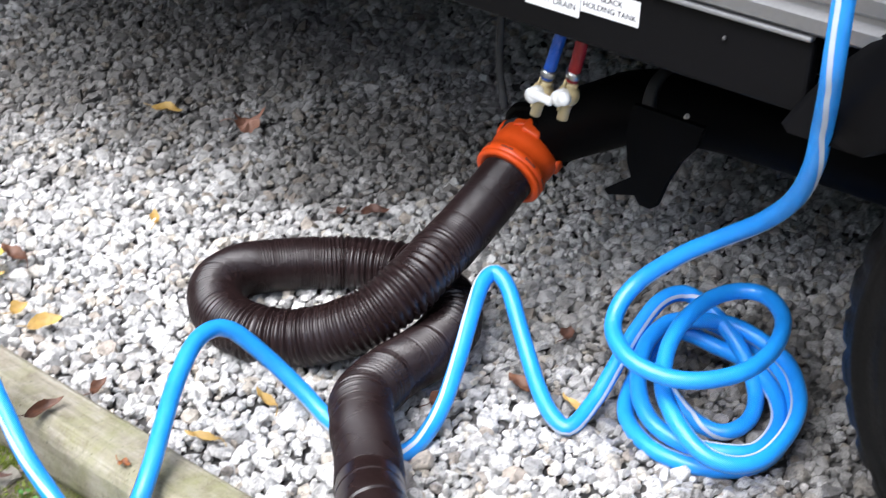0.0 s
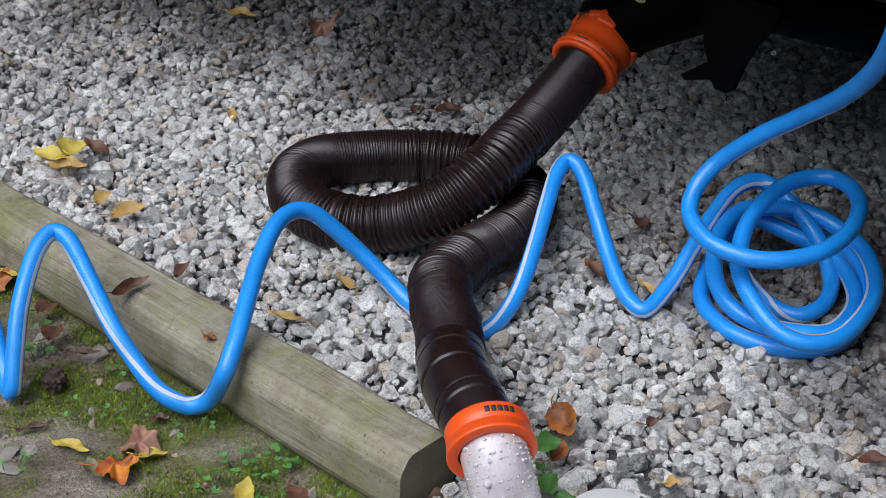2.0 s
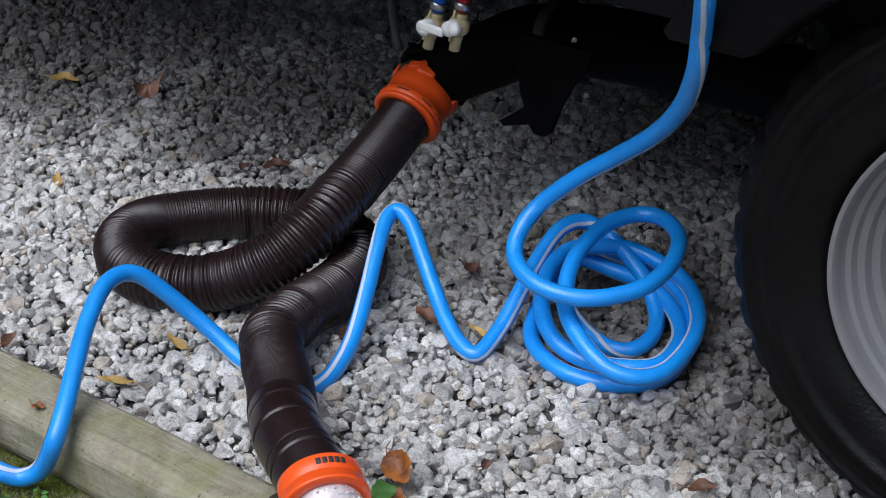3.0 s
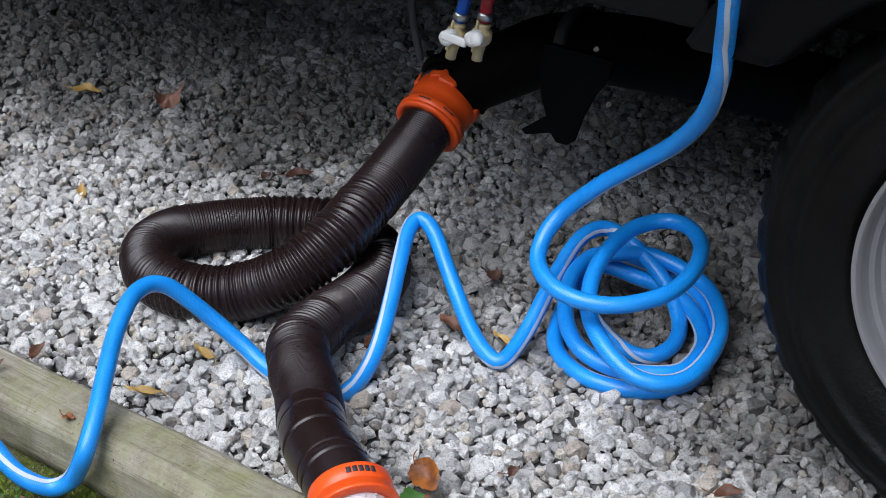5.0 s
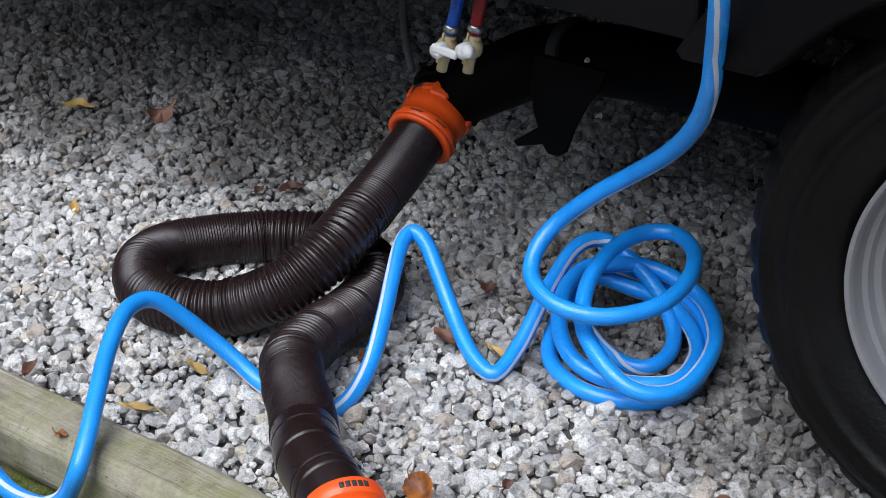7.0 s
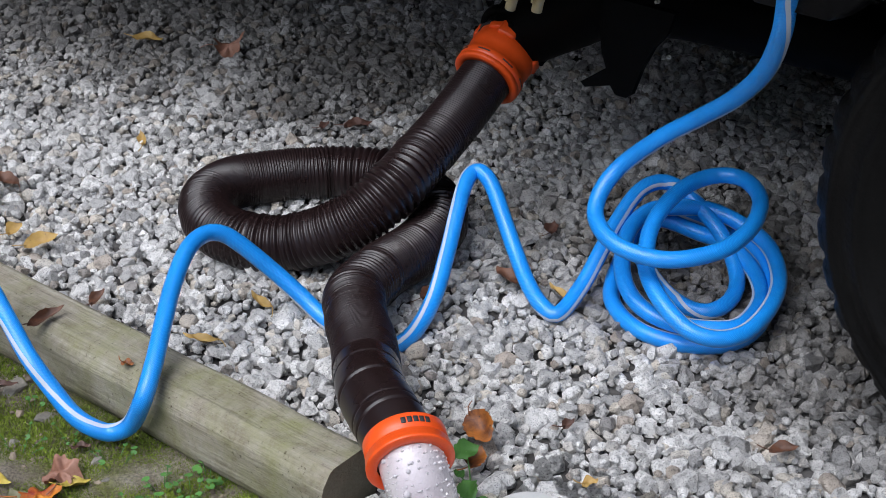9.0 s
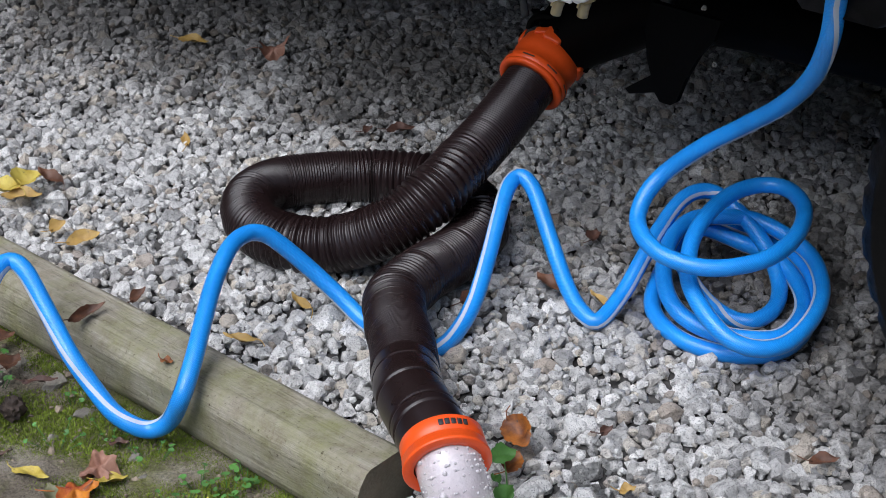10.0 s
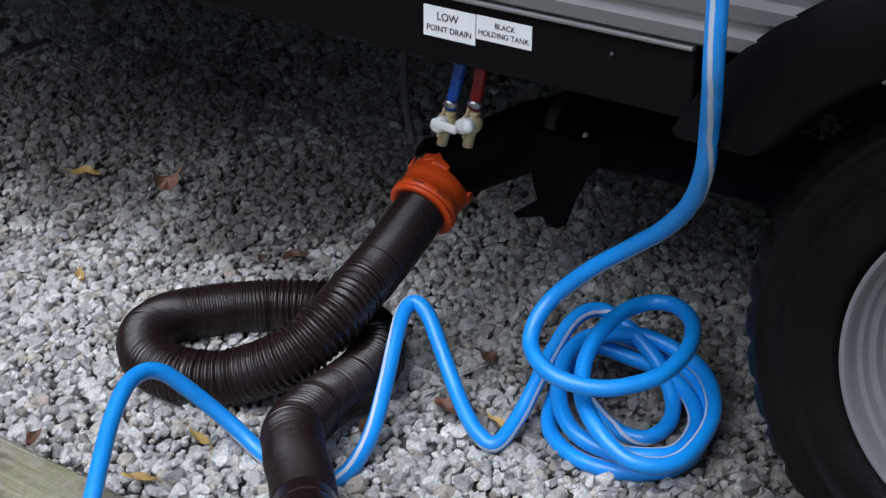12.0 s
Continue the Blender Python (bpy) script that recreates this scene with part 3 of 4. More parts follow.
# swivel collar and clear elbow at the ground
WAY = (0.26, -0.92, -0.28)
m = aim((-0.085, -0.853, 0.131), WAY)
swivel = part("swivel_collar", lathe([(0.0375, 0), (0.0436, 0.0), (0.0450, 0.0015), (0.0455, 0.0185), (0.0446, 0.0192), (0.0446, 0.0204), (0.0462, 0.0212), (0.0466, 0.0300), (0.0476, 0.0305), (0.0476, 0.0338), (0.0466, 0.0345), (0.041, 0.035), (0.036, 0.035)], m, 64, close=True), M["orange"], drain, "bright orange swivel collar")
inv = m.to_3x3().inverted()
top = inv @ Vector((0.1, 0, 1))
a0 = math.degrees(math.atan2(top.y, top.x))
for k in range(5):
    part("mark", box((0.0012, 0.0052, 0.0075), m @ pose(0, 0, 0, 0, 0, a0 - 4 + (2 - k) * -8.5) @ pose(0.0456, 0, 0.0105), 0.0004, 1), M["ink"], swivel, "black printed mark")
elbow_line, _ = smooth_path([(-0.085, -0.850, 0.133), (-0.075, -0.881, 0.121), (-0.066, -0.896, 0.099), (-0.060, -0.893, 0.070), (-0.058, -0.886, 0.038), (-0.058, -0.884, 0.0)], 0.004)
v, f, _ = tube(elbow_line, np.full(len(elbow_line), 0.0355), 40, caps=False)
elbow = raw_part("elbow", v, f, M["clear"], drain, "clear plastic elbow beaded with drops")
v, f, _ = tube(elbow_line, np.full(len(elbow_line), 0.0330), 40, caps=False)
raw_part("lining", v, f, M["clear"], elbow, "wet inner wall")
rng_d = np.random.default_rng(3)
tan_e, side_e, up_e = frames_along(elbow_line)
for k in range(620):
    i = int(rng_d.integers(3, len(elbow_line) * 0.75))
    a = rng_d.uniform(-1.5, 1.5)
    p = elbow_line[i] + 0.0356 * (math.cos(a) * up_e[i] + math.sin(a) * side_e[i])
    bm = bmesh.new()
    r = 0.0011 * math.exp(0.45 * rng_d.normal())
    bmesh.ops.create_icosphere(bm, subdivisions=1, radius=r, matrix=Matrix.Translation(p.tolist()))
    if k == 0:
        drops = bm
    else:
        tmp = bpy.data.meshes.new("tmp")
        bm.to_mesh(tmp)
        bm.free()
        drops.from_mesh(tmp)
        bpy.data.meshes.remove(tmp)
tagged(part("condensation", drops, M["water"], elbow, "beads of condensation"), kind="stuff")
for dx, hgt in ((-0.004, 0.045), (0.010, 0.05), (0.003, 0.03)):
    part("residue", box((0.006, 0.002, hgt), Matrix.Translation((-0.058 + dx, -0.9190, 0.045)), 0.0009, 2), M["residue"], elbow, "faint red streak")
part("adapter", lathe([(0.037, 0.0), (0.0535, 0.0), (0.0535, 0.034), (0.051, 0.038), (0.0475, 0.038), (0.046, 0.026), (0.037, 0.018)], Matrix.Translation((*PIPE, 0.0)), 64, close=True), M["orange"], drain, "orange threaded sewer adapter")
part("seal", lathe([(0.0355, 0.0), (0.041, 0.001), (0.0425, 0.006), (0.041, 0.011), (0.0355, 0.012)], Matrix.Translation((*PIPE, 0.016)), 48, close=True), M["black"], drain, "black rubber seal")

# sewer pipe in the ground, and its cap lying beside it
pipe = part("sewer_pipe", lathe([(0.0540, -0.12), (0.0625, -0.12), (0.0635, 0.026), (0.0615, 0.030), (0.0560, 0.030), (0.0540, 0.026)], Matrix.Translation((*PIPE, 0.0)), 72, close=True), M["white"], None)
tagged(pipe, "white plastic sewer pipe standing in the gravel", "sewer pipe")
m = Matrix.Translation((*CAP, 0.012)) @ pose(0, 0, 0, 6, -4, 20)
cap = part("pipe_cap", lathe([(0.0, 0.0), (0.046, 0.0), (0.0505, 0.003), (0.0515, 0.008), (0.0515, 0.018), (0.049, 0.022), (0.0, 0.023)], m, 64), M["white"], None)
tagged(cap, "white plastic pipe cap lying on the gravel", "pipe cap")
part("square_plug", box((0.036, 0.036, 0.014), m @ pose(0.012, -0.022, 0.026), 0.004, 3), M["white"], cap, "raised square plug")
part("crack", box((0.0012, 0.030, 0.0008), m @ pose(-0.020, -0.002, 0.0228, 0, 0, 6)), M["ink"], cap, "thin dark crack")

# ---- blue water hose ----
HOSE_R = 0.0113
WAVES = [(-1.25, -0.30, 0.01), (-1.0, -0.42, 0.07), (-0.764, -0.543, 0.085), (-0.720, -0.585, 0.050), (-0.682, -0.647, 0.012), (-0.668, -0.669, -0.008), (-0.666, -0.656, 0.020), (-0.667, -0.616, 0.075), (-0.666, -0.566, 0.110),
         (-0.660, -0.533, 0.128), (-0.648, -0.516, 0.132), (-0.626, -0.528, 0.125), (-0.589, -0.575, 0.100), (-0.551, -0.623, 0.070), (-0.521, -0.645, 0.040), (-0.493, -0.663, 0.015), (-0.468, -0.671, 0.002), (-0.445, -0.671, -0.004),
         (-0.421, -0.674, 0.012), (-0.400, -0.688, 0.058), (-0.392, -0.653, 0.085), (-0.391, -0.592, 0.103), (-0.390, -0.523, 0.118), (-0.382, -0.460, 0.132), (-0.367, -0.424, 0.134), (-0.348, -0.409, 0.128), (-0.327, -0.404, 0.112),
         (-0.290, -0.400, 0.075), (-0.250, -0.409, 0.040), (-0.217, -0.430, 0.018)]
MORE = [(-0.176, -0.471, 0.010), (-0.138, -0.491, 0.010), (-0.110, -0.483, 0.012), (-0.088, -0.449, 0.018), (-0.069, -0.398, 0.035), (-0.054, -0.329, 0.065), (-0.043, -0.271, 0.095), (-0.033, -0.224, 0.115), (-0.022, -0.204, 0.123),
        (-0.010, -0.206, 0.124), (0.005, -0.226, 0.112), (0.021, -0.267, 0.085), (0.038, -0.309, 0.055), (0.055, -0.354, 0.032), (0.074, -0.389, 0.018)]
RISE = [(0.096, -0.403, 0.014), (0.128, -0.357, 0.030), (0.156, -0.308, 0.060), (0.178, -0.264, 0.080), (0.211, -0.217, 0.105), (0.245, -0.196, 0.110), (0.276, -0.206, 0.100), (0.306, -0.236, 0.080), (0.331, -0.272, 0.055),
        (0.342, -0.323, 0.030), (0.327, -0.369, 0.020), (0.293, -0.389, 0.014), (0.258, -0.365, 0.014), (0.228, -0.307, 0.020), (0.211, -0.246, 0.035), (0.224, -0.198, 0.050), (0.258, -0.174, 0.058), (0.297, -0.195, 0.058),
        (0.349, -0.230, 0.050), (0.381, -0.293, 0.040), (0.380, -0.367, 0.030), (0.354, -0.434, 0.018), (0.309, -0.469, 0.014), (0.254, -0.470, 0.014)]
COIL = [(0.205, -0.444, 0.014), (0.175, -0.395, 0.015), (0.169, -0.347, 0.020), (0.186, -0.287, 0.035), (0.213, -0.233, 0.055), (0.246, -0.216, 0.060), (0.293, -0.231, 0.050), (0.336, -0.271, 0.050), (0.364, -0.324, 0.040),
        (0.363, -0.389, 0.034), (0.328, -0.454, 0.034), (0.282, -0.467, 0.036), (0.233, -0.451, 0.036), (0.195, -0.417, 0.045), (0.181, -0.359, 0.058), (0.192, -0.287, 0.075), (0.223, -0.239, 0.085), (0.259, -0.232, 0.088),
        (0.307, -0.228, 0.085), (0.352, -0.251, 0.075), (0.385, -0.297, 0.065), (0.390, -0.365, 0.055), (0.370, -0.430, 0.050), (0.332, -0.490, 0.048), (0.293, -0.513, 0.050), (0.255, -0.507, 0.058)]
TOP = [(0.225, -0.474, 0.075), (0.208, -0.428, 0.090), (0.208, -0.387, 0.100), (0.217, -0.344, 0.115), (0.239, -0.302, 0.130), (0.276, -0.259, 0.140), (0.317, -0.242, 0.145), (0.349, -0.261, 0.148), (0.362, -0.315, 0.148),
       (0.346, -0.376, 0.142), (0.309, -0.427, 0.136), (0.263, -0.451, 0.132), (0.219, -0.458, 0.132), (0.177, -0.444, 0.136), (0.150, -0.415, 0.142), (0.139, -0.375, 0.152), (0.149, -0.347, 0.175), (0.175, -0.335, 0.205),
       (0.218, -0.359, 0.255)]
HANG = [(0.258, -0.396, 0.300), (0.290, -0.467, 0.360), (0.305, -0.548, 0.428), (0.306, -0.615, 0.498), (0.301, -0.652, 0.558), (0.294, -0.690, 0.611), (0.288, -0.715, 0.68), (0.286, -0.72, 0.9), (0.30, -0.69, 1.06),
        (0.34, -0.63, 1.10), (0.42, -0.52, 1.10)]
line, s = smooth_path(WAVES + MORE + RISE + COIL + TOP + HANG, 0.005)
v, f, _ = tube(line, np.full(len(line), HOSE_R), 20)
water = raw_part("water_hose", v, f, M["blue"], None)
uv = water.data.uv_layers.new(name="UVMap")
vi = np.zeros(len(water.data.loops), np.int32)
water.data.loops.foreach_get("vertex_index", vi)
uv.data.foreach_set("uv", np.stack([s[np.minimum(vi // 20, len(s) - 1)], (vi % 20) / 20 * 0.071], 1).astype(np.float32).ravel())
tagged(water, "glossy bright blue water hose, wavy and coiled", "water hose")
# the stripe winds round the hose: degrees from the open side, at each bend
WIND = [(0, 100), (10, 60), (14, 0), (17, -55), (21, -130), (25, -230), (27, -290), (29, -300), (32, -385), (36, -410), (39, -440), (42, -520), (45, -685), (47, -690), (50, -700), (52, -830), (55, -830), (57, -680), (69, -640), (95, -640),
        (97, -600), (101, -545), (110, -545), (112, -655), (116, -655), (117, -690), (118, -735), (120, -755), (124, -760)]
ctrl = np.array(WAVES + MORE + RISE + COIL + TOP + HANG)
at = np.concatenate([[0], np.cumsum(np.linalg.norm(np.diff(ctrl, axis=0), axis=1))])
at *= s[-1] / at[-1]
tan, side, up = frames_along(line)
openside = np.array((0, -0.89, 0.45))
wind = np.unwrap(np.arctan2(side @ openside, up @ openside)) + np.radians(np.interp(s, [at[min(k, len(at) - 1)] for k, _ in WIND], [w for _, w in WIND]))
v, f, _ = tube(line, np.full(len(line), HOSE_R + 0.0004), 4, arc=(-0.24, 0.24), turn=wind)
raw_part("stripe", v, f, M["stripe"], water, "pale grey stripe along the hose")

# ---- trailer ----
trailer = thing("travel_trailer", "parked travel trailer with black skirt and grey ribbed siding", "trailer", tr(0, 0, 0))
INV = Matrix.Translation(-trailer.location)


def tpart(name, bm, mat, parent=None, label="", smooth=True):
    bm.transform(INV @ TRAILER)
    bmesh.ops.reverse_faces(bm, faces=bm.faces[:])
    return part(name, bm, mat, parent or trailer, label, smooth)


tpart("underbelly", box((9.4, 2.25, 0.05), pose(-2.0, -1.13, 0.60)), M["black"], label="black underbelly", smooth=False)
tpart("skirt", box((6.3, 0.02, 0.085), pose(-3.54, 0.04, 0.5925), 0.004), M["skirt"], label="black lower skirt panel", smooth=False)
bm = bmesh.new()
z, prev = 0.636, None
while z < 2.7:
    for dz, o in ((0, 0.050), (0.006, 0.060), (0.022, 0.064), (0.028, 0.052), (0.034, 0.052), (0.040, 0.060), (0.056, 0.064), (0.062, 0.050)):
        row = (bm.verts.new((-6.7, o, z + dz)), bm.verts.new((2.8, o, z + dz)))
        if prev:
            bm.faces.new((prev[0], prev[1], row[1], row[0]))
        prev = row
    z += 0.075
tpart("siding", bm, M["siding"], label="ribbed grey metal siding", smooth=False)
tpart("body", box((9.4, 2.2, 2.15), pose(-2.0, -1.06, 1.71)), M["grey"], smooth=False)
# fender: a raised band round the wheel opening
bm = bmesh.new()
rows = []
for i in range(41):
    a = radians(28 + 124 * i / 40)
    row = []
    for r, o in ((0.362, -0.02), (0.362, 0.055), (0.372, 0.072), (0.445, 0.072), (0.46, 0.062), (0.46, 0.045)):
        row.append(bm.verts.new((-r * math.cos(a), o, 0.325 + max(r * math.sin(a), 0.212))))
    rows.append(row)
for a, b in zip(rows, rows[1:]):
    for k in range(5):
        bm.faces.new((a[k], a[k + 1], b[k + 1], b[k]))
bmesh.ops.recalc_face_normals(bm, faces=bm.faces[:])
tpart("fender", bm, M["skirt"], label="black moulded wheel arch")

# wheel
wheel = thing("wheel", "", "")
wheel.parent = trailer
LAY = pose(0, 0, 0.325) @ pose(0, 0, 0, -90)


def wpart(name, bm, mat, label="", smooth=True, parent=None):
    bm.transform(INV @ TRAILER @ LAY)
    bmesh.ops.reverse_faces(bm, faces=bm.faces[:])
    return part(name, bm, mat, parent or wheel, label, smooth)


prof = [(0.200, -0.175), (0.225, -0.185), (0.262, -0.193), (0.30, -0.187), (0.322, -0.175), (0.333, -0.155), (0.337, -0.118), (0.330, -0.116), (0.330, -0.108), (0.338, -0.106), (0.338, -0.064), (0.330, -0.062), (0.330, -0.054), (0.337, -0.052),
        (0.333, -0.015), (0.327, -0.002), (0.318, 0.008), (0.3100, 0.0115), (0.3080, 0.0170), (0.3000, 0.0195), (0.2984, 0.0150), (0.2850, 0.0205), (0.2725, 0.0225), (0.2708, 0.0280), (0.2620, 0.0290), (0.2604, 0.0235), (0.250, 0.0225), (0.235, 0.019), (0.220, 0.012), (0.213, 0.004), (0.205, -0.002)]
tyre = lathe(prof, n=240, close=True)
tyre.verts.ensure_lookup_table()
for row, (r, z) in enumerate(prof):
    if 0.315 < r and z > -0.02:
        for k in range(240):
            if (k // 2) % 3 == 0:
                v = tyre.verts[row * 240 + k]
                v.co.x *= 0.984
                v.co.y *= 0.984
wpart("tyre", tyre, M["tyre"], "worn black tyre")
steps = [(0.200, 0.0), (0.2045, -0.008), (0.2075, -0.011), (0.2065, -0.014), (0.2015, -0.013), (0.1985, -0.004), (0.1960, 0.010), (0.1900, 0.0115), (0.1880, 0.024), (0.1800, 0.0255), (0.1780, 0.040), (0.1690, 0.042), (0.1665, 0.056), (0.150, 0.060), (0.138, 0.058), (0.130, 0.050),
         (0.130, 0.075), (0.205, 0.10), (0.205, 0.02)]
# doubled points keep the pressed steps crisp
rimp = [(r0 + (r1 - r0) * k, z0 + (z1 - z0) * k) for (r0, z0), (r1, z1) in zip(steps, steps[1:] + steps[:1]) for k in (0.06, 0.94)]
rim = wpart("rim", lathe([(r, -z) for r, z in rimp], n=120, close=True), M["rim"], "grey painted steel rim")
# dished disc with slots, on a dark drum
bm = bmesh.new()
rings = [(0.131, 0.050), (0.118, 0.043), (0.084, 0.034), (0.066, 0.026), (0.052, 0.030), (0.030, 0.034)]
verts = [[bm.verts.new((r * math.cos(2 * math.pi * k / 96), r * math.sin(2 * math.pi * k / 96), -z)) for k in range(96)] for r, z in rings]
for i in range(len(rings) - 1):
    for k in range(96):
        if i == 1 and k % 12 in (4, 5, 6, 7, 8):
            continue
        bm.faces.new((verts[i][k], verts[i][(k + 1) % 96], verts[i + 1][(k + 1) % 96], verts[i + 1][k]))
geo = bmesh.ops.extrude_face_region(bm, geom=bm.faces[:])
bmesh.ops.translate(bm, vec=(0, 0, -0.005), verts=[g for g in geo["geom"] if isinstance(g, bmesh.types.BMVert)])
bmesh.ops.recalc_face_normals(bm, faces=bm.faces[:])
wpart("disc", bm, M["rim"], "slotted grey wheel disc", parent=rim)
wpart("drum", lathe([(0.0, -0.075), (0.128, -0.075), (0.128, -0.15), (0.0, -0.15)], n=64), M["black"], "black brake drum")
for k in range(5):
    a = 2 * math.pi * (k + 0.3) / 5
    wpart("lug_nut", lathe([(0.0, 0.0), (0.010, 0.0), (0.010, 0.012), (0.006, 0.017), (0.0, 0.017)], pose(0.057 * math.cos(a), 0.057 * math.sin(a), -0.030), 6), M["steel"], "", False)
wpart("hub_cap", lathe([(0.0, -0.03), (0.032, -0.03), (0.032, 0.0), (0.026, 0.008), (0.0, 0.010)], n=40), M["black"])

# printed labels on the skirt
def lettering(text, size, at, parent):
    cu = bpy.data.curves.new("lettering", "FONT")
    cu.body, cu.size, cu.align_x, cu.align_y, cu.extrude = text, size, "CENTER", "CENTER", 0.0003
    tmp = new("lettering_curve", cu)
    me = bpy.data.meshes.new_from_object(tmp.evaluated_get(bpy.context.evaluated_depsgraph_get()))
    bpy.data.objects.remove(tmp)
    spin = Matrix(((ALONG.x, 0, OUT.x, 0), (ALONG.y, 0, OUT.y, 0), (0, 1, 0, 0), (0, 0, 0, 1)))
    me.transform(INV @ Matrix.Translation(tr(*at)) @ spin)
    me.materials.clear()
    me.materials.append(M["ink"])
    ob = new("lettering", me)
    ob.parent = parent
    return tagged(ob, "black printed capitals")


low = tpart("label", box((0.076, 0.0015, 0.038), pose(-0.714, 0.0512, 0.598), 0.0005, 1), M["white_label"], None, "white label reading LOW POINT DRAIN", False)
lettering("LOW", 0.0135, (-0.716, 0.0523, 0.605), low)
lettering("POINT DRAIN", 0.0105, (-0.714, 0.0523, 0.590), low)
hold = tpart("label", box((0.078, 0.0015, 0.029), pose(-0.636, 0.0512, 0.603), 0.0005, 1), M["white_label"], None, "white label reading BLACK HOLDING TANK", False)
lettering("BLACK", 0.0095, (-0.634, 0.0523, 0.6085), hold)
lettering("HOLDING TANK", 0.0095, (-0.636, 0.0523, 0.5975), hold)
for at in ((-0.49, 0.053, 0.607), (-0.95, 0.053, 0.607), (-1.4, 0.053, 0.607)):
    tpart("rivet", lathe([(0, 0), (0.0028, 0), (0.0022, 0.0015), (0, 0.002)], pose(*at, -90), 12), M["strap"])
tpart("trim_edge", box((6.3, 0.012, 0.006), pose(-3.54, 0.052, 0.633), 0.002), M["siding"], None, "thin metal edge trim", False)


def rod(points, r, name, mat, parent=None, label="", n=16):
    line, _ = smooth_path([tuple(tr(*p)) for p in points], 0.006)
    v, f, _ = tube(line, np.full(len(line), r), n)
    v = v - np.array(trailer.location)
    return raw_part(name, v, f, mat, parent or trailer, label)


# low point drains
for name, mat, col, pts in (("cold_drain_tube", M["pex_blue"], "blue plastic tube", ((-0.757, -0.05, 0.60), (-0.765, -0.05, 0.53), (-0.770, -0.05, 0.50), (-0.786, -0.05, 0.438))),
                            ("hot_drain_tube", M["pex_red"], "dark red plastic tube", ((-0.725, -0.05, 0.60), (-0.733, -0.05, 0.53), (-0.737, -0.05, 0.506), (-0.748, -0.05, 0.446)))):
    pts = [(a, b, c + 0.010) for a, b, c in pts]
    t = rod(pts, 0.0082, name, mat, None, col)
    e = pts[-1]
    way = Vector(pts[-1]) - Vector(pts[-2])
    way.normalize()
    m = aim(Vector(e) + way * 0.004, way) @ Matrix.Diagonal((0.84, 0.84, 0.84, 1))
    tpart("clamp", lathe([(0.0098, -0.021), (0.0122, -0.021), (0.0122, -0.010), (0.0098, -0.010)], m, 24, close=True), M["steel"], t, "steel crimp ring")
    body = tpart("valve", lathe([(0.0, -0.002), (0.0105, -0.002), (0.0115, 0.002), (0.0095, 0.006), (0.0145, 0.010), (0.0165, 0.016), (0.0165, 0.024), (0.0145, 0.029), (0.0100, 0.033), (0.0, 0.033)], m, 24), M["ivory"], t, "ivory plastic drain valve")
    tpart("spout", lathe([(0.0055, 0.030), (0.0095, 0.030), (0.0095, 0.040), (0.0085, 0.043), (0.0085, 0.060), (0.0055, 0.060)], m, 20, close=True), M["ivory"], body)
    for sx in (-1, 1):
        tpart("clip", box((0.002, 0.004, 0.016), m @ pose(sx * 0.0135, 0.003, 0.036), 0.0008, 1), M["ivory"], body)
        tpart("clip", box((0.002, 0.004, 0.014), m @ pose(sx * 0.0135, 0.003, -0.002), 0.0008, 1), M["ivory"], body)
    c = Vector(e) + way * 0.019
    if name.startswith("cold"):
        tpart("handle", box((0.040, 0.007, 0.0120), Matrix.Translation(c + Vector((0.012, 0.022, 0.002))) @ pose(0, 0, 0, 0, 5, 0), 0.0033, 3), M["white"], body, "white lever")
    else:
        tpart("handle", lathe([(0.0, 0.0), (0.0082, 0.0), (0.0092, 0.0015), (0.0092, 0.007), (0.0078, 0.009), (0.0, 0.0096)], Matrix.Translation(c + Vector((0.009, 0.018, 0.003))) @ pose(0, 0, 0, -90), 28), M["white"], body, "white lever")
    tpart("stem", lathe([(0, 0), (0.010, 0), (0.010, 0.024), (0, 0.024)], Matrix.Translation(c) @ pose(0, 0, 0, -90), 20), M["white"], body)

# black waste outlet, pipe and slide valve
def run(points, r, name, mat, label=""):
    line, _ = smooth_path(points, 0.006)
    v, f, _ = tube(line, np.full(len(line), r), 40)
    return raw_part(name, v - np.array(trailer.location), f, mat, trailer, label)


a = Vector(AXIS)
o = Vector((-0.009, -0.051, 0.199))
run([tuple(o + a * d) for d in (0.060, 0.09, 0.13)], 0.0485, "outlet", M["black"], "black waste outlet")
loc = Matrix.Translation(-trailer.location)
bm = lathe([(0.047, 0.084), (0.0575, 0.085), (0.0590, 0.088), (0.0590, 0.097), (0.0550, 0.100), (0.047, 0.101)], loc @ aim(tuple(o), AXIS), 48, close=True)
part("outlet_flange", bm, M["black"], trailer)
run([tuple(o + a * 0.085), (0.066, -0.002, 0.262), (0.118, -0.036, 0.298), (0.173, -0.085, 0.338), (0.26, -0.15, 0.36), (0.40, -0.26, 0.37), (0.60, -0.41, 0.37)], 0.050, "waste_pipe", M["black"], "black plastic waste pipe")
bm = lathe([(0.049, 0), (0.058, 0), (0.0595, 0.002), (0.0595, 0.016), (0.058, 0.018), (0.049, 0.018)], loc @ aim((0.203, -0.108, 0.346), (0.72, -0.62, 0.22)), 48, close=True)
part("pipe_ring", bm, M["strap"], trailer, "grey ring on the waste pipe")
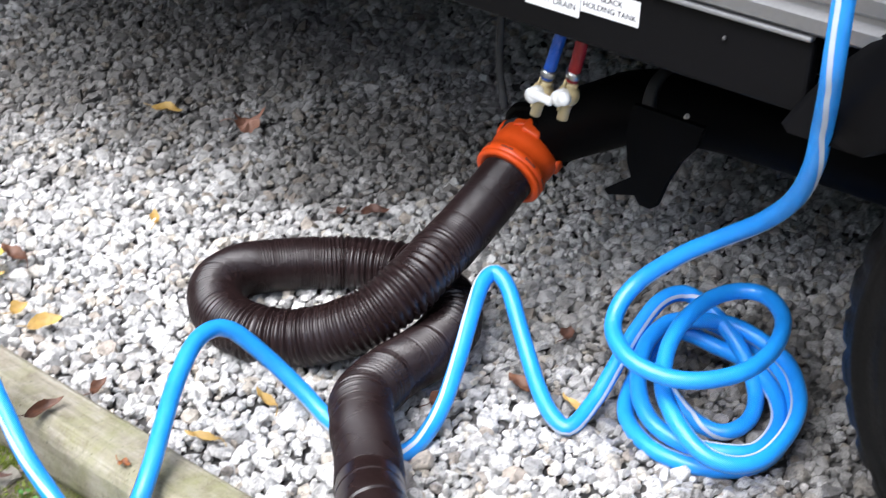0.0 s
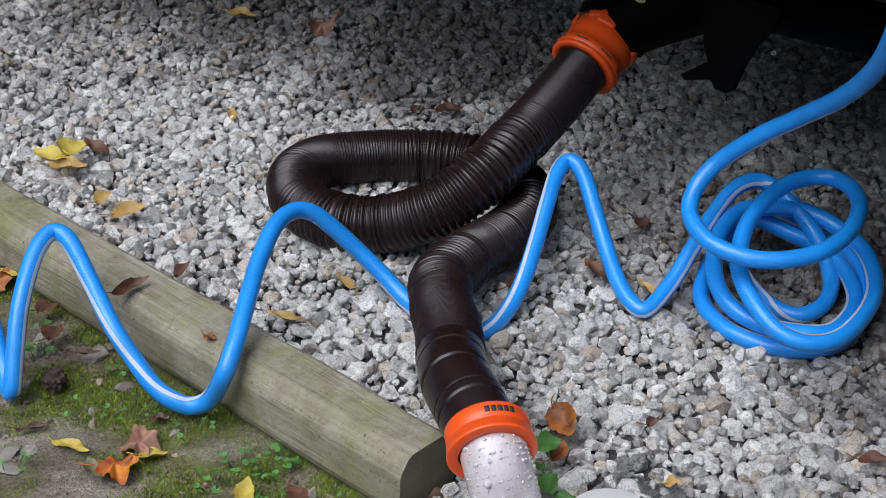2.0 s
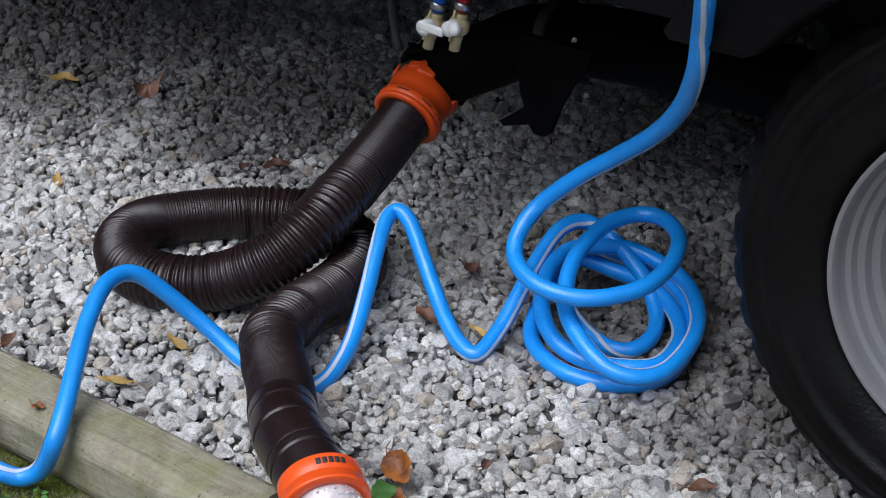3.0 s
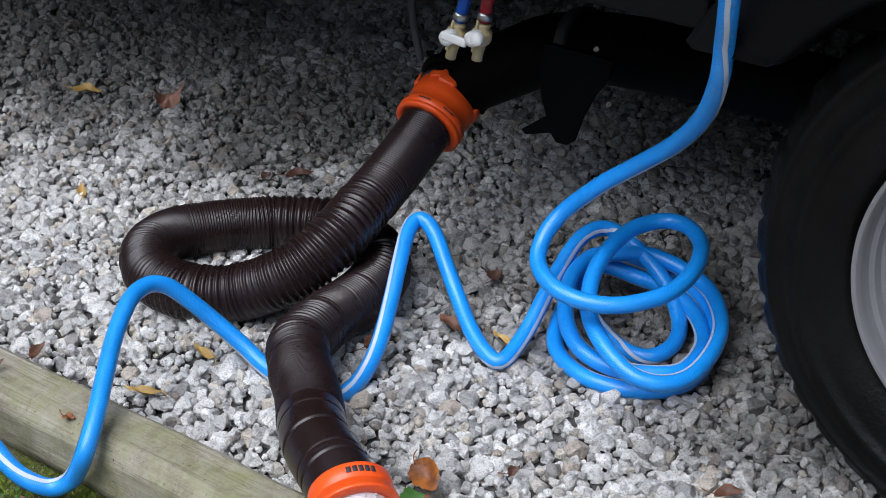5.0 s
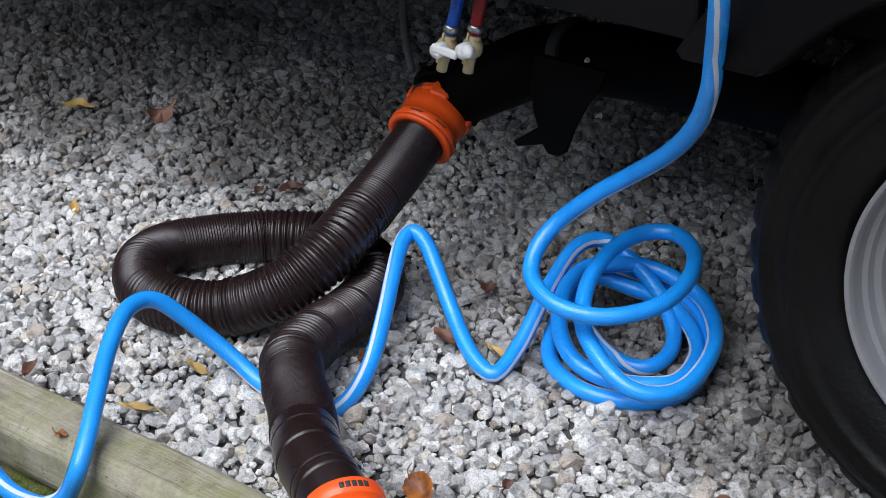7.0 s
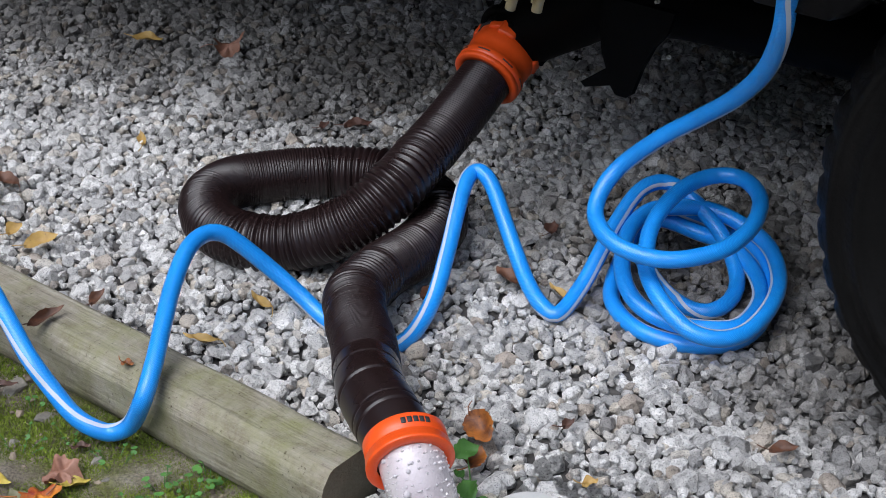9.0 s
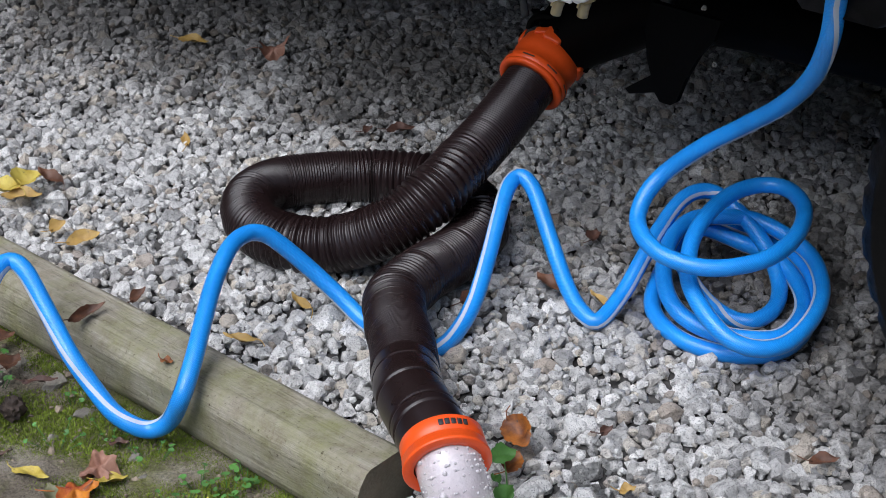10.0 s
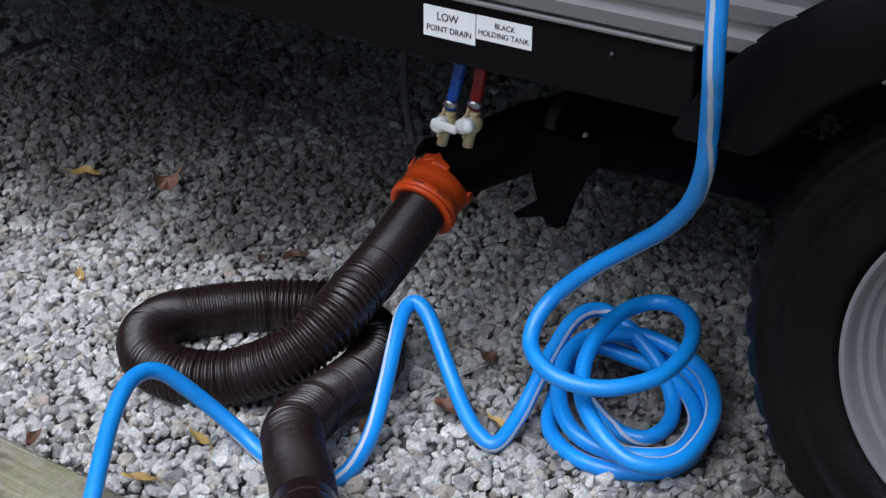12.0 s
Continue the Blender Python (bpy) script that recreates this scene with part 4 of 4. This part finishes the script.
# slide valve bracket: a folded black plate under the pipe
bm = bmesh.new()
outline = [(-0.724, 0.402), (-0.618, 0.402), (-0.626, 0.372), (-0.646, 0.346), (-0.662, 0.312), (-0.674, 0.274), (-0.682, 0.268), (-0.699, 0.268), (-0.708, 0.279), (-0.748, 0.266), (-0.755, 0.272), (-0.716, 0.302), (-0.724, 0.322), (-0.730, 0.360)]
fc = bm.faces.new([bm.verts.new((x, -0.165, z)) for x, z in outline])
g = bmesh.ops.extrude_face_region(bm, geom=[fc])
bmesh.ops.translate(bm, vec=(0, 0.010, 0), verts=[v for v in g["geom"] if isinstance(v, bmesh.types.BMVert)])
bmesh.ops.triangulate(bm, faces=bm.faces[:])
bmesh.ops.recalc_face_normals(bm, faces=bm.faces[:])
tpart("bracket", bm, M["black"], None, "black folded bracket", False)
for at in ((-0.611, -0.10, 0.437), (-0.600, -0.12, 0.360)):
    tpart("bolt", lathe([(0, 0), (0.0034, 0), (0.0034, 0.002), (0.002, 0.002), (0.002, 0.006), (0, 0.006)], pose(*at, -90), 6), M["steel"], None, "small bright bolt", False)
rod([(-0.970, -0.2, 0.58), (-0.978, -0.2, 0.45), (-0.976, -0.2, 0.37), (-0.962, -0.2, 0.310)], 0.0055, "cable", M["strap"], None, "dark grey hanging cable")
tpart("frame_rail", box((9.2, 0.05, 0.14), pose(-2.0, -0.52, 0.505), 0.004), M["black"], None, "black steel frame rail", False)
tpart("frame_rail", box((9.2, 0.05, 0.14), pose(-2.0, -1.65, 0.505), 0.004), M["black"], None, "black steel frame rail", False)
tpart("axle", box((0.07, 1.7, 0.07), pose(0, -1.0, 0.33), 0.01), M["black"], None, "black axle beam", False)
tpart("wheel_liner", box((0.80, 0.02, 0.35), pose(0.0, -0.24, 0.66)), M["black"], None, "", False)
# unseen low panel added to keep far-side light from under the trailer
tpart("far_skirt", box((9.0, 0.03, 0.46), pose(-2.0, -2.2, 0.36), 0.004), M["skirt"], None, "", False)

# unseen dark walls added behind the trailer and all round to block low sky light
for k, (size, at) in enumerate((((26, 0.6, 5.0), (-2, -5.5, 2.45)), ((26, 0.6, 4.0), (-2, 12.0, 1.95)), ((0.6, 11.2, 3.6), (-4.2, 6.1, 1.75)), ((0.6, 13, 7.0), (-11, 1.2, 3.45)), ((0.6, 13, 5.0), (9, 1.2, 2.45)))):
    sky_blocker = part("backdrop", box(size, TRAILER @ pose(*at)), M["sky_blocker"], None, "unseen dark green wall added to block low sky light")
    tagged(sky_blocker, category="trees", kind="structure")

# ---- fallen leaves ----
rl = random.Random(5)


def blade(length, width, curl, lobes=0):
    """A leaf blade: an oval one folded along its rib, or a lobed one."""
    bm = bmesh.new()
    if lobes:
        n = 44
        c = bm.verts.new((0, 0, 0.004))
        rings = []
        for f in (0.4, 0.75, 1.0):
            ring = []
            for k in range(n):
                a = 2 * math.pi * k / n
                r = 0.74 + 0.26 * abs(math.cos(a * lobes / 2)) ** 1.4 * (0.75 + 0.25 * math.cos(a)) + 0.06 * math.cos(a * 13 + 1)
                r *= length / 2 * f * (1 + rl.uniform(-0.16, 0.10) * (f == 1))
                ring.append(bm.verts.new((r * math.cos(a), r * math.sin(a) * width / length, curl * length * (r / length * 2) ** 2 * math.cos(2 * a + 0.6) + 0.004 * math.sin(a * lobes) + 0.11 * length * noise.noise((r * 90 * math.cos(a), r * 90 * math.sin(a), length * 70)))))
            rings.append(ring)
        for k in range(n):
            bm.faces.new((c, rings[0][k], rings[0][(k + 1) % n]))
            for p, q in zip(rings, rings[1:]):
                bm.faces.new((p[k], q[k], q[(k + 1) % n], p[(k + 1) % n]))
        return bm
    rows, n = [], 16
    for i in range(n + 1):
        t = i / n
        w = width / 2 * math.sin(math.pi * min(1, t * 0.97 + 0.02)) ** 0.75 * (1.15 - 0.35 * t)
        row = []
        for j in (-1, -0.55, 0, 0.55, 1):
            e = rl.uniform(-0.14, 0.10) * w if abs(j) == 1 else 0
            row.append(bm.verts.new(((t - 0.5) * length, j * w + e + 0.06 * length * math.sin(t * 3), curl * length * ((t - 0.5) ** 2 * 1.6) + abs(j) ** 1.3 * w * (0.35 + curl) + 0.002 * math.sin(9 * t + 3 * j) + 0.05 * length * noise.noise((t * 4, j * 1.6, length * 90)))))
        rows.append(row)
    for p, q in zip(rows, rows[1:]):
        for j in range(4):
            bm.faces.new((p[j], p[j + 1], q[j + 1], q[j]))
    return bm


def fallen_leaf(mat, label, at, length, width, turn, curl=0.15, lobes=0, tilt=(0, 0)):
    length, width = length * 1.0, width * 1.08
    ob = part("fallen_leaf", blade(length, width, curl, lobes), M[mat], None)
    line, _ = smooth_path([(-0.5 * length + 0.004, 0, curl * length * 0.4 + 0.0015), (-0.62 * length, 0.004, curl * length * 0.4 + 0.002), (-0.78 * length, 0.012, 0.004)], 0.004)
    v, f, _ = tube(line, np.full(len(line), 0.0007), 6)
    raw_part("stem", v, f, M[mat], ob)
    ob.matrix_world = pose(*at, tilt[0], tilt[1], turn)
    return tagged(ob, label, "leaf", "fallen leaves")


Y, T, B, D, O = "lf_yellow", "lf_tan", "lf_brown", "lf_dark", "lf_orange"
ON = "lying on the gravel"
for mat, at, length, width, turn, label in (
        (Y, (-0.792, -0.112, 0.026), 0.066, 0.034, 155, "bright yellow leaf " + ON), (Y, (-0.762, -0.098, 0.030), 0.050, 0.044, 75, "yellow leaf standing among stones of gravel"), (T, (-0.759, -0.138, 0.024), 0.060, 0.026, 8, "curled tan leaf " + ON),
        (B, (-0.738, -0.062, 0.022), 0.052, 0.024, 150, "curled brown leaf " + ON), (T, (-0.682, -0.219, 0.020), 0.030, 0.022, 60, "small tan leaf " + ON), (T, (-0.634, -0.255, 0.020), 0.050, 0.026, 25, "yellow-brown leaf " + ON),
        (T, (-0.368, -0.488, 0.016), 0.048, 0.014, 170, "narrow tan leaf " + ON), (T, (-0.302, -0.391, 0.014), 0.042, 0.013, 140, "narrow tan leaf " + ON), (B, (-0.523, -0.395, 0.016), 0.035, 0.016, 70, "small brown leaf " + ON),
        (D, (-0.217, 0.170, 0.016), 0.048, 0.026, 20, "dark brown leaf " + ON), (D, (-0.272, 0.172, 0.014), 0.024, 0.014, 60, "small dark leaf " + ON), (T, (-0.560, 0.102, 0.016), 0.034, 0.014, 110, "small tan leaf " + ON),
        (B, (0.034, -0.320, 0.018), 0.056, 0.030, 140, "curled red-brown leaf " + ON), (B, (-0.078, -0.363, 0.016), 0.036, 0.016, 60, "curled brown leaf " + ON), (T, (0.100, -0.350, 0.016), 0.040, 0.012, 140, "narrow tan leaf " + ON),
        (T, (0.121, -0.775, 0.018), 0.020, 0.014, 20, "small tan leaf " + ON), (T, (-0.637, 0.530, 0.016), 0.056, 0.026, 8, "yellow-brown leaf " + ON),
        (D, (0.094, -0.176, 0.018), 0.034, 0.020, 80, "dark brown leaf " + ON), (B, (0.349, -0.702, 0.018), 0.036, 0.018, 10, "brown leaf " + ON), (D, (0.10, -0.66, 0.016), 0.022, 0.012, 50, "small dark leaf " + ON)):
    lean = 12 * math.cos(radians(turn)), -12 * math.sin(radians(turn))
    fallen_leaf(mat, label, at, length, width, turn, rl.uniform(0.15, 0.4), 0, (lean[0] + rl.uniform(-12, 12), lean[1] + rl.uniform(-10, 10)))
fallen_leaf("lf_pink", "crumpled red-brown lobed leaf lying on the gravel", (-0.480, 0.494, 0.022), 0.064, 0.040, 25, 0.45, 5, (18, -8))
fallen_leaf(O, "mottled orange-brown leaf standing against the gravel", (-0.004, -0.694, 0.030), 0.050, 0.034, -60, 0.35, 0, (32, 10))
fallen_leaf(O, "curled orange-brown leaf beside a green seedling", (-0.010, -0.738, 0.020), 0.036, 0.026, 70, 0.35, 0, (15, -10))
SOIL = "lying on mossy soil"
for mat, at, length, width, turn, lobes, label in (
        (Y, (-0.571, -0.750, -0.020), 0.050, 0.017, -15, 0, "narrow yellow leaf " + SOIL), ("lf_red", (-0.509, -0.783, -0.014), 0.054, 0.052, 30, 5, "red and yellow lobed leaf " + SOIL),
        ("lf_pink", (-0.494, -0.738, -0.016), 0.056, 0.050, 100, 5, "dusty red-brown lobed leaf " + SOIL), (Y, (-0.472, -0.754, -0.020), 0.036, 0.018, 30, 0, "pale yellow leaf " + SOIL),
        ("lf_green", (-0.532, -0.786, -0.021), 0.040, 0.024, 130, 0, "faded green leaf " + SOIL), (Y, (-0.350, -0.815, -0.014), 0.050, 0.022, 97, 0, "yellow oval leaf " + SOIL),
        (B, (-0.296, -0.815, -0.014), 0.046, 0.024, -60, 0, "folded brown leaf " + SOIL), ("lf_pink", (-0.357, -0.858, -0.018), 0.056, 0.036, 10, 5, "crumpled red-brown leaf " + SOIL),
        (O, (-0.456, -0.862, -0.018), 0.020, 0.012, 20, 0, "small rust-red leaf " + SOIL), (D, (-0.482, -0.684, -0.018), 0.024, 0.012, 10, 0, "small dark brown leaf " + SOIL),
        (O, (-0.782, -0.412, -0.012), 0.060, 0.044, 60, 5, "tan-brown lobed leaf " + SOIL), (Y, (-0.764, -0.398, -0.008), 0.040, 0.016, -30, 0, "yellow leaf " + SOIL),
        (B, (-0.687, -0.473, -0.010), 0.036, 0.024, 60, 0, "curled brown leaf " + SOIL), (B, (-0.658, -0.532, -0.010), 0.036, 0.026, 80, 0, "folded brown leaf " + SOIL),
        (D, (-0.610, -0.572, -0.010), 0.046, 0.012, 8, 0, "curled grey-brown leaf " + SOIL), (B, (-0.141, -0.801, -0.012), 0.060, 0.020, 20, 0, "crumpled brown leaf beside the timber end"),
        (B, (-0.215, -0.838, -0.018), 0.050, 0.024, -5, 0, "brown leaf " + SOIL), (D, (-0.625, -0.72, -0.020), 0.040, 0.008, 25, 0, "thin dark leaf curl " + SOIL)):
    fallen_leaf(mat, label, at, length, width, turn, rl.uniform(0.1, 0.3), lobes, (rl.uniform(-8, 8), rl.uniform(-8, 8)))
fallen_leaf(B, "curled brown leaf resting on the timber", (-0.556, -0.528, 0.063), 0.056, 0.015, 48, 0.55, 0, (30, -6))
fallen_leaf(O, "small rust-brown leaf resting on the timber", (-0.432, -0.622, 0.062), 0.016, 0.012, 0, 0.2)

# seed ball
bm = bmesh.new()
bmesh.ops.create_icosphere(bm, subdivisions=3, radius=0.013)
for v in bm.verts:
    n = v.co.normalized()
    v.co = n * (0.013 + 0.006 * max(0, noise.noise(n * 5.5)) + 0.0035 * (v.index % 3 == 0))
bm.transform(Matrix.Translation((-0.626, -0.632, -0.010)))
tagged(part("seed_ball", bm, M["cone"], None, smooth=False), "dark spiky seed ball on the soil", "seed ball")

# loose stones on the soil
soil_rocks = []
for k in range(6):
    me = rocks[k * 5].copy()
    me.materials.clear()
    me.materials.append(M["soil_stone"])
    soil_rocks.append(me)
for k, (x, y, size, label) in enumerate((
        (-0.544, -0.614, 0.019, "flat pale stone"), (-0.659, -0.499, 0.018, "rounded grey stone"), (-0.743, -0.550, 0.020, "rounded grey stone"), (-0.600, -0.545, 0.022, "flat pale stone"),
        (-0.700, -0.537, 0.013, "flat pale stone"), (-0.679, -0.520, 0.017, "rounded grey stone"), (-0.671, -0.547, 0.016, "small white stone"), (-0.753, -0.579, 0.018, "rounded grey stone"),
        (-0.741, -0.597, 0.017, "flat pale stone"), (-0.719, -0.649, 0.018, "flat pale stone"), (-0.716, -0.678, 0.017, "rounded grey stone"), (-0.696, -0.646, 0.014, "rounded grey stone"),
        (-0.645, -0.768, 0.020, "flat pale stone"), (-0.614, -0.756, 0.017, "flat pale stone"), (-0.635, -0.788, 0.018, "flat pale stone"), (-0.692, -0.699, 0.016, "flat pale stone"),
        (-0.663, -0.812, 0.016, "flat pale stone"), (-0.682, -0.756, 0.018, "rounded grey stone"), (-0.669, -0.621, 0.011, "rounded grey stone"), (-0.720, -0.735, 0.022, "flat pale stone"),
        (-0.282, -0.792, 0.012, "small white stone"), (-0.135, -0.728, 0.024, "smooth olive-grey stone"), (-0.440, -0.735, 0.008, "small white stone"), (-0.570, -0.665, 0.009, "small white stone"), (-0.462, -0.700, 0.010, "small white stone"))):
    ob = new("stone", soil_rocks[k % 6])
    low = 0.30 if "flat" in label else 0.55
    ob.matrix_world = Matrix.LocRotScale((x, y, -0.027 if x < -0.2 else -0.012), Euler((rl.uniform(-0.25, 0.25), rl.uniform(-0.25, 0.25), rl.uniform(0, 6))), (size * 1.1, size * 0.85, size * low))
    tagged(ob, label + " lying on the soil", "stone", "stones on the soil")

# ---- small plants ----
def round_leaf():
    bm = bmesh.new()
    c = bm.verts.new((0, 0, 0))
    ring = [bm.verts.new((math.cos(a) * (1 + 0.05 * math.cos(7 * a)), math.sin(a) * (1 + 0.05 * math.cos(7 * a)), 0.18)) for a in [2 * math.pi * k / 14 for k in range(13)]]
    for p, q in zip(ring, ring[1:]):
        bm.faces.new((c, p, q))
    me = mesh_of("leaf", bm, M["plant"])
    return me


LEAF = round_leaf()


def clover(at, count, spread, size):
    ob = thing("seedling", "low green clover-like seedling in the soil", "plant", at, "seedlings")
    for _ in range(count):
        r, a = spread * math.sqrt(rl.random()), rl.uniform(0, 6.28)
        k = size * rl.uniform(0.6, 1.15)
        h = rl.uniform(0.004, 0.014)
        lf = new("leaf", LEAF)
        lf.parent = ob
        lf.matrix_local = Matrix.LocRotScale((r * math.cos(a), r * math.sin(a), h), Euler((rl.uniform(-0.4, 0.4), rl.uniform(-0.4, 0.4), rl.uniform(0, 6))), (k, k, k))
        line = np.array([(r * math.cos(a) * 0.5, r * math.sin(a) * 0.5, -0.006), (r * math.cos(a) * 0.8, r * math.sin(a) * 0.8, h * 0.4), (r * math.cos(a), r * math.sin(a), h)])
        v, f, _ = tube(line, np.full(3, 0.0005), 5)
        raw_part("stem", v, f, M["plant"], ob)


for x, y, n, sp, sz in ((-0.668, -0.572, 9, 0.026, 0.006), (-0.565, -0.590, 5, 0.02, 0.004), (-0.319, -0.736, 10, 0.026, 0.0055), (-0.335, -0.765, 9, 0.026, 0.005), (-0.372, -0.745, 8, 0.022, 0.005), (-0.39, -0.79, 9, 0.03, 0.005), (-0.318, -0.826, 7, 0.03, 0.005),
                        (-0.235, -0.825, 10, 0.028, 0.0055), (-0.195, -0.835, 14, 0.03, 0.007), (-0.172, -0.822, 10, 0.022, 0.007), (-0.150, -0.772, 4, 0.010, 0.006), (-0.128, -0.790, 5, 0.012, 0.006), (-0.50, -0.655, 7, 0.03, 0.004), (-0.70, -0.49, 7, 0.03, 0.005),
                        (-0.56, -0.68, 8, 0.04, 0.0035), (-0.44, -0.70, 6, 0.03, 0.004), (-0.63, -0.80, 7, 0.03, 0.004), (-0.66, -0.84, 6, 0.03, 0.004)):
    clover((x, y, -0.022), n, sp, sz)
# broad seedling beside the pipe
sd = thing("seedling", "bright green broad-leaved seedling beside the sewer pipe", "plant", (-0.012, -0.775, 0.0))
for at, length, width, turn, tilt in (((-0.008, 0.028, 0.038), 0.036, 0.026, 40, 25), ((-0.006, -0.036, 0.030), 0.036, 0.026, -70, 20), ((0.014, -0.044, 0.020), 0.026, 0.014, 20, 15), ((-0.016, 0.012, 0.018), 0.018, 0.014, 120, 15)):
    bm = blade(length, width, 0.05)
    bm.transform(pose(*at, tilt, 0, turn))
    part("leaf", bm, M["plant"], sd)
    line = np.array([(0, 0, -0.01), (at[0] * 0.5, at[1] * 0.5, at[2] * 0.6), at])
    v, f, _ = tube(line, np.full(3, 0.0009), 6)
    raw_part("stem", v, f, M["plant"], sd)

# moss: a fur of tiny blades in uneven patches before the timber
V, Fc = [], []
for _ in range(150000):
    s, o = rl.uniform(-1.5, -0.55), rl.uniform(0.50, 0.86)
    d = noise.noise((s * 6, o * 6, 2.0)) + 0.5 * noise.noise((s * 19, o * 19, 5.0)) - (o - 0.58) * 2.9 - abs(s + 0.98) * 0.6 + 0.24
    if d < -0.25 or rl.random() > (d + 0.25) * 2.0:
        continue
    p, h, a = tr(s, o, -0.026), rl.uniform(0.0006, 0.0028), rl.uniform(0, 6.28)
    w = 0.0011
    i = len(V)
    V += [(p.x - w * math.cos(a), p.y - w * math.sin(a), p.z - 0.002), (p.x + w * math.cos(a), p.y + w * math.sin(a), p.z - 0.002), (p.x + rl.uniform(-0.003, 0.003), p.y + rl.uniform(-0.003, 0.003), p.z + h)]
    Fc.append((i, i + 1, i + 2))
moss = raw_part("moss", V, Fc, M["moss"], None)
tagged(moss, "short green moss on the soil beside the timber", "moss", kind="stuff")
# soil crumbs and grit
V, Fc, base = [], [], 0
for _ in range(2600):
    s, o = rng.uniform(-1.7, -0.5), rng.uniform(0.50, 0.98)
    size = 0.0014 * math.exp(0.55 * rng.normal())
    v, f = shapes[rng.integers(len(shapes))]
    V.append((v * size) @ np.array(random_turn(rng)).T + np.array(tr(s, o, -0.026))), Fc.append(f + base)
    base += len(v)
crumbs = raw_part("soil_crumbs", np.vstack(V), np.vstack(Fc).tolist(), M["crumb"], None, smooth=False)
tagged(crumbs, "brown crumbs of soil and grit", "soil crumbs", kind="stuff")

# single stones of the bed, those nearest the open edge
for at, size, k, rot in singles:
    ob = new("stone", rocks[k])
    ob.parent = bed
    ob.matrix_local = Matrix.LocRotScale(at, rot.to_quaternion(), (size, size, size))
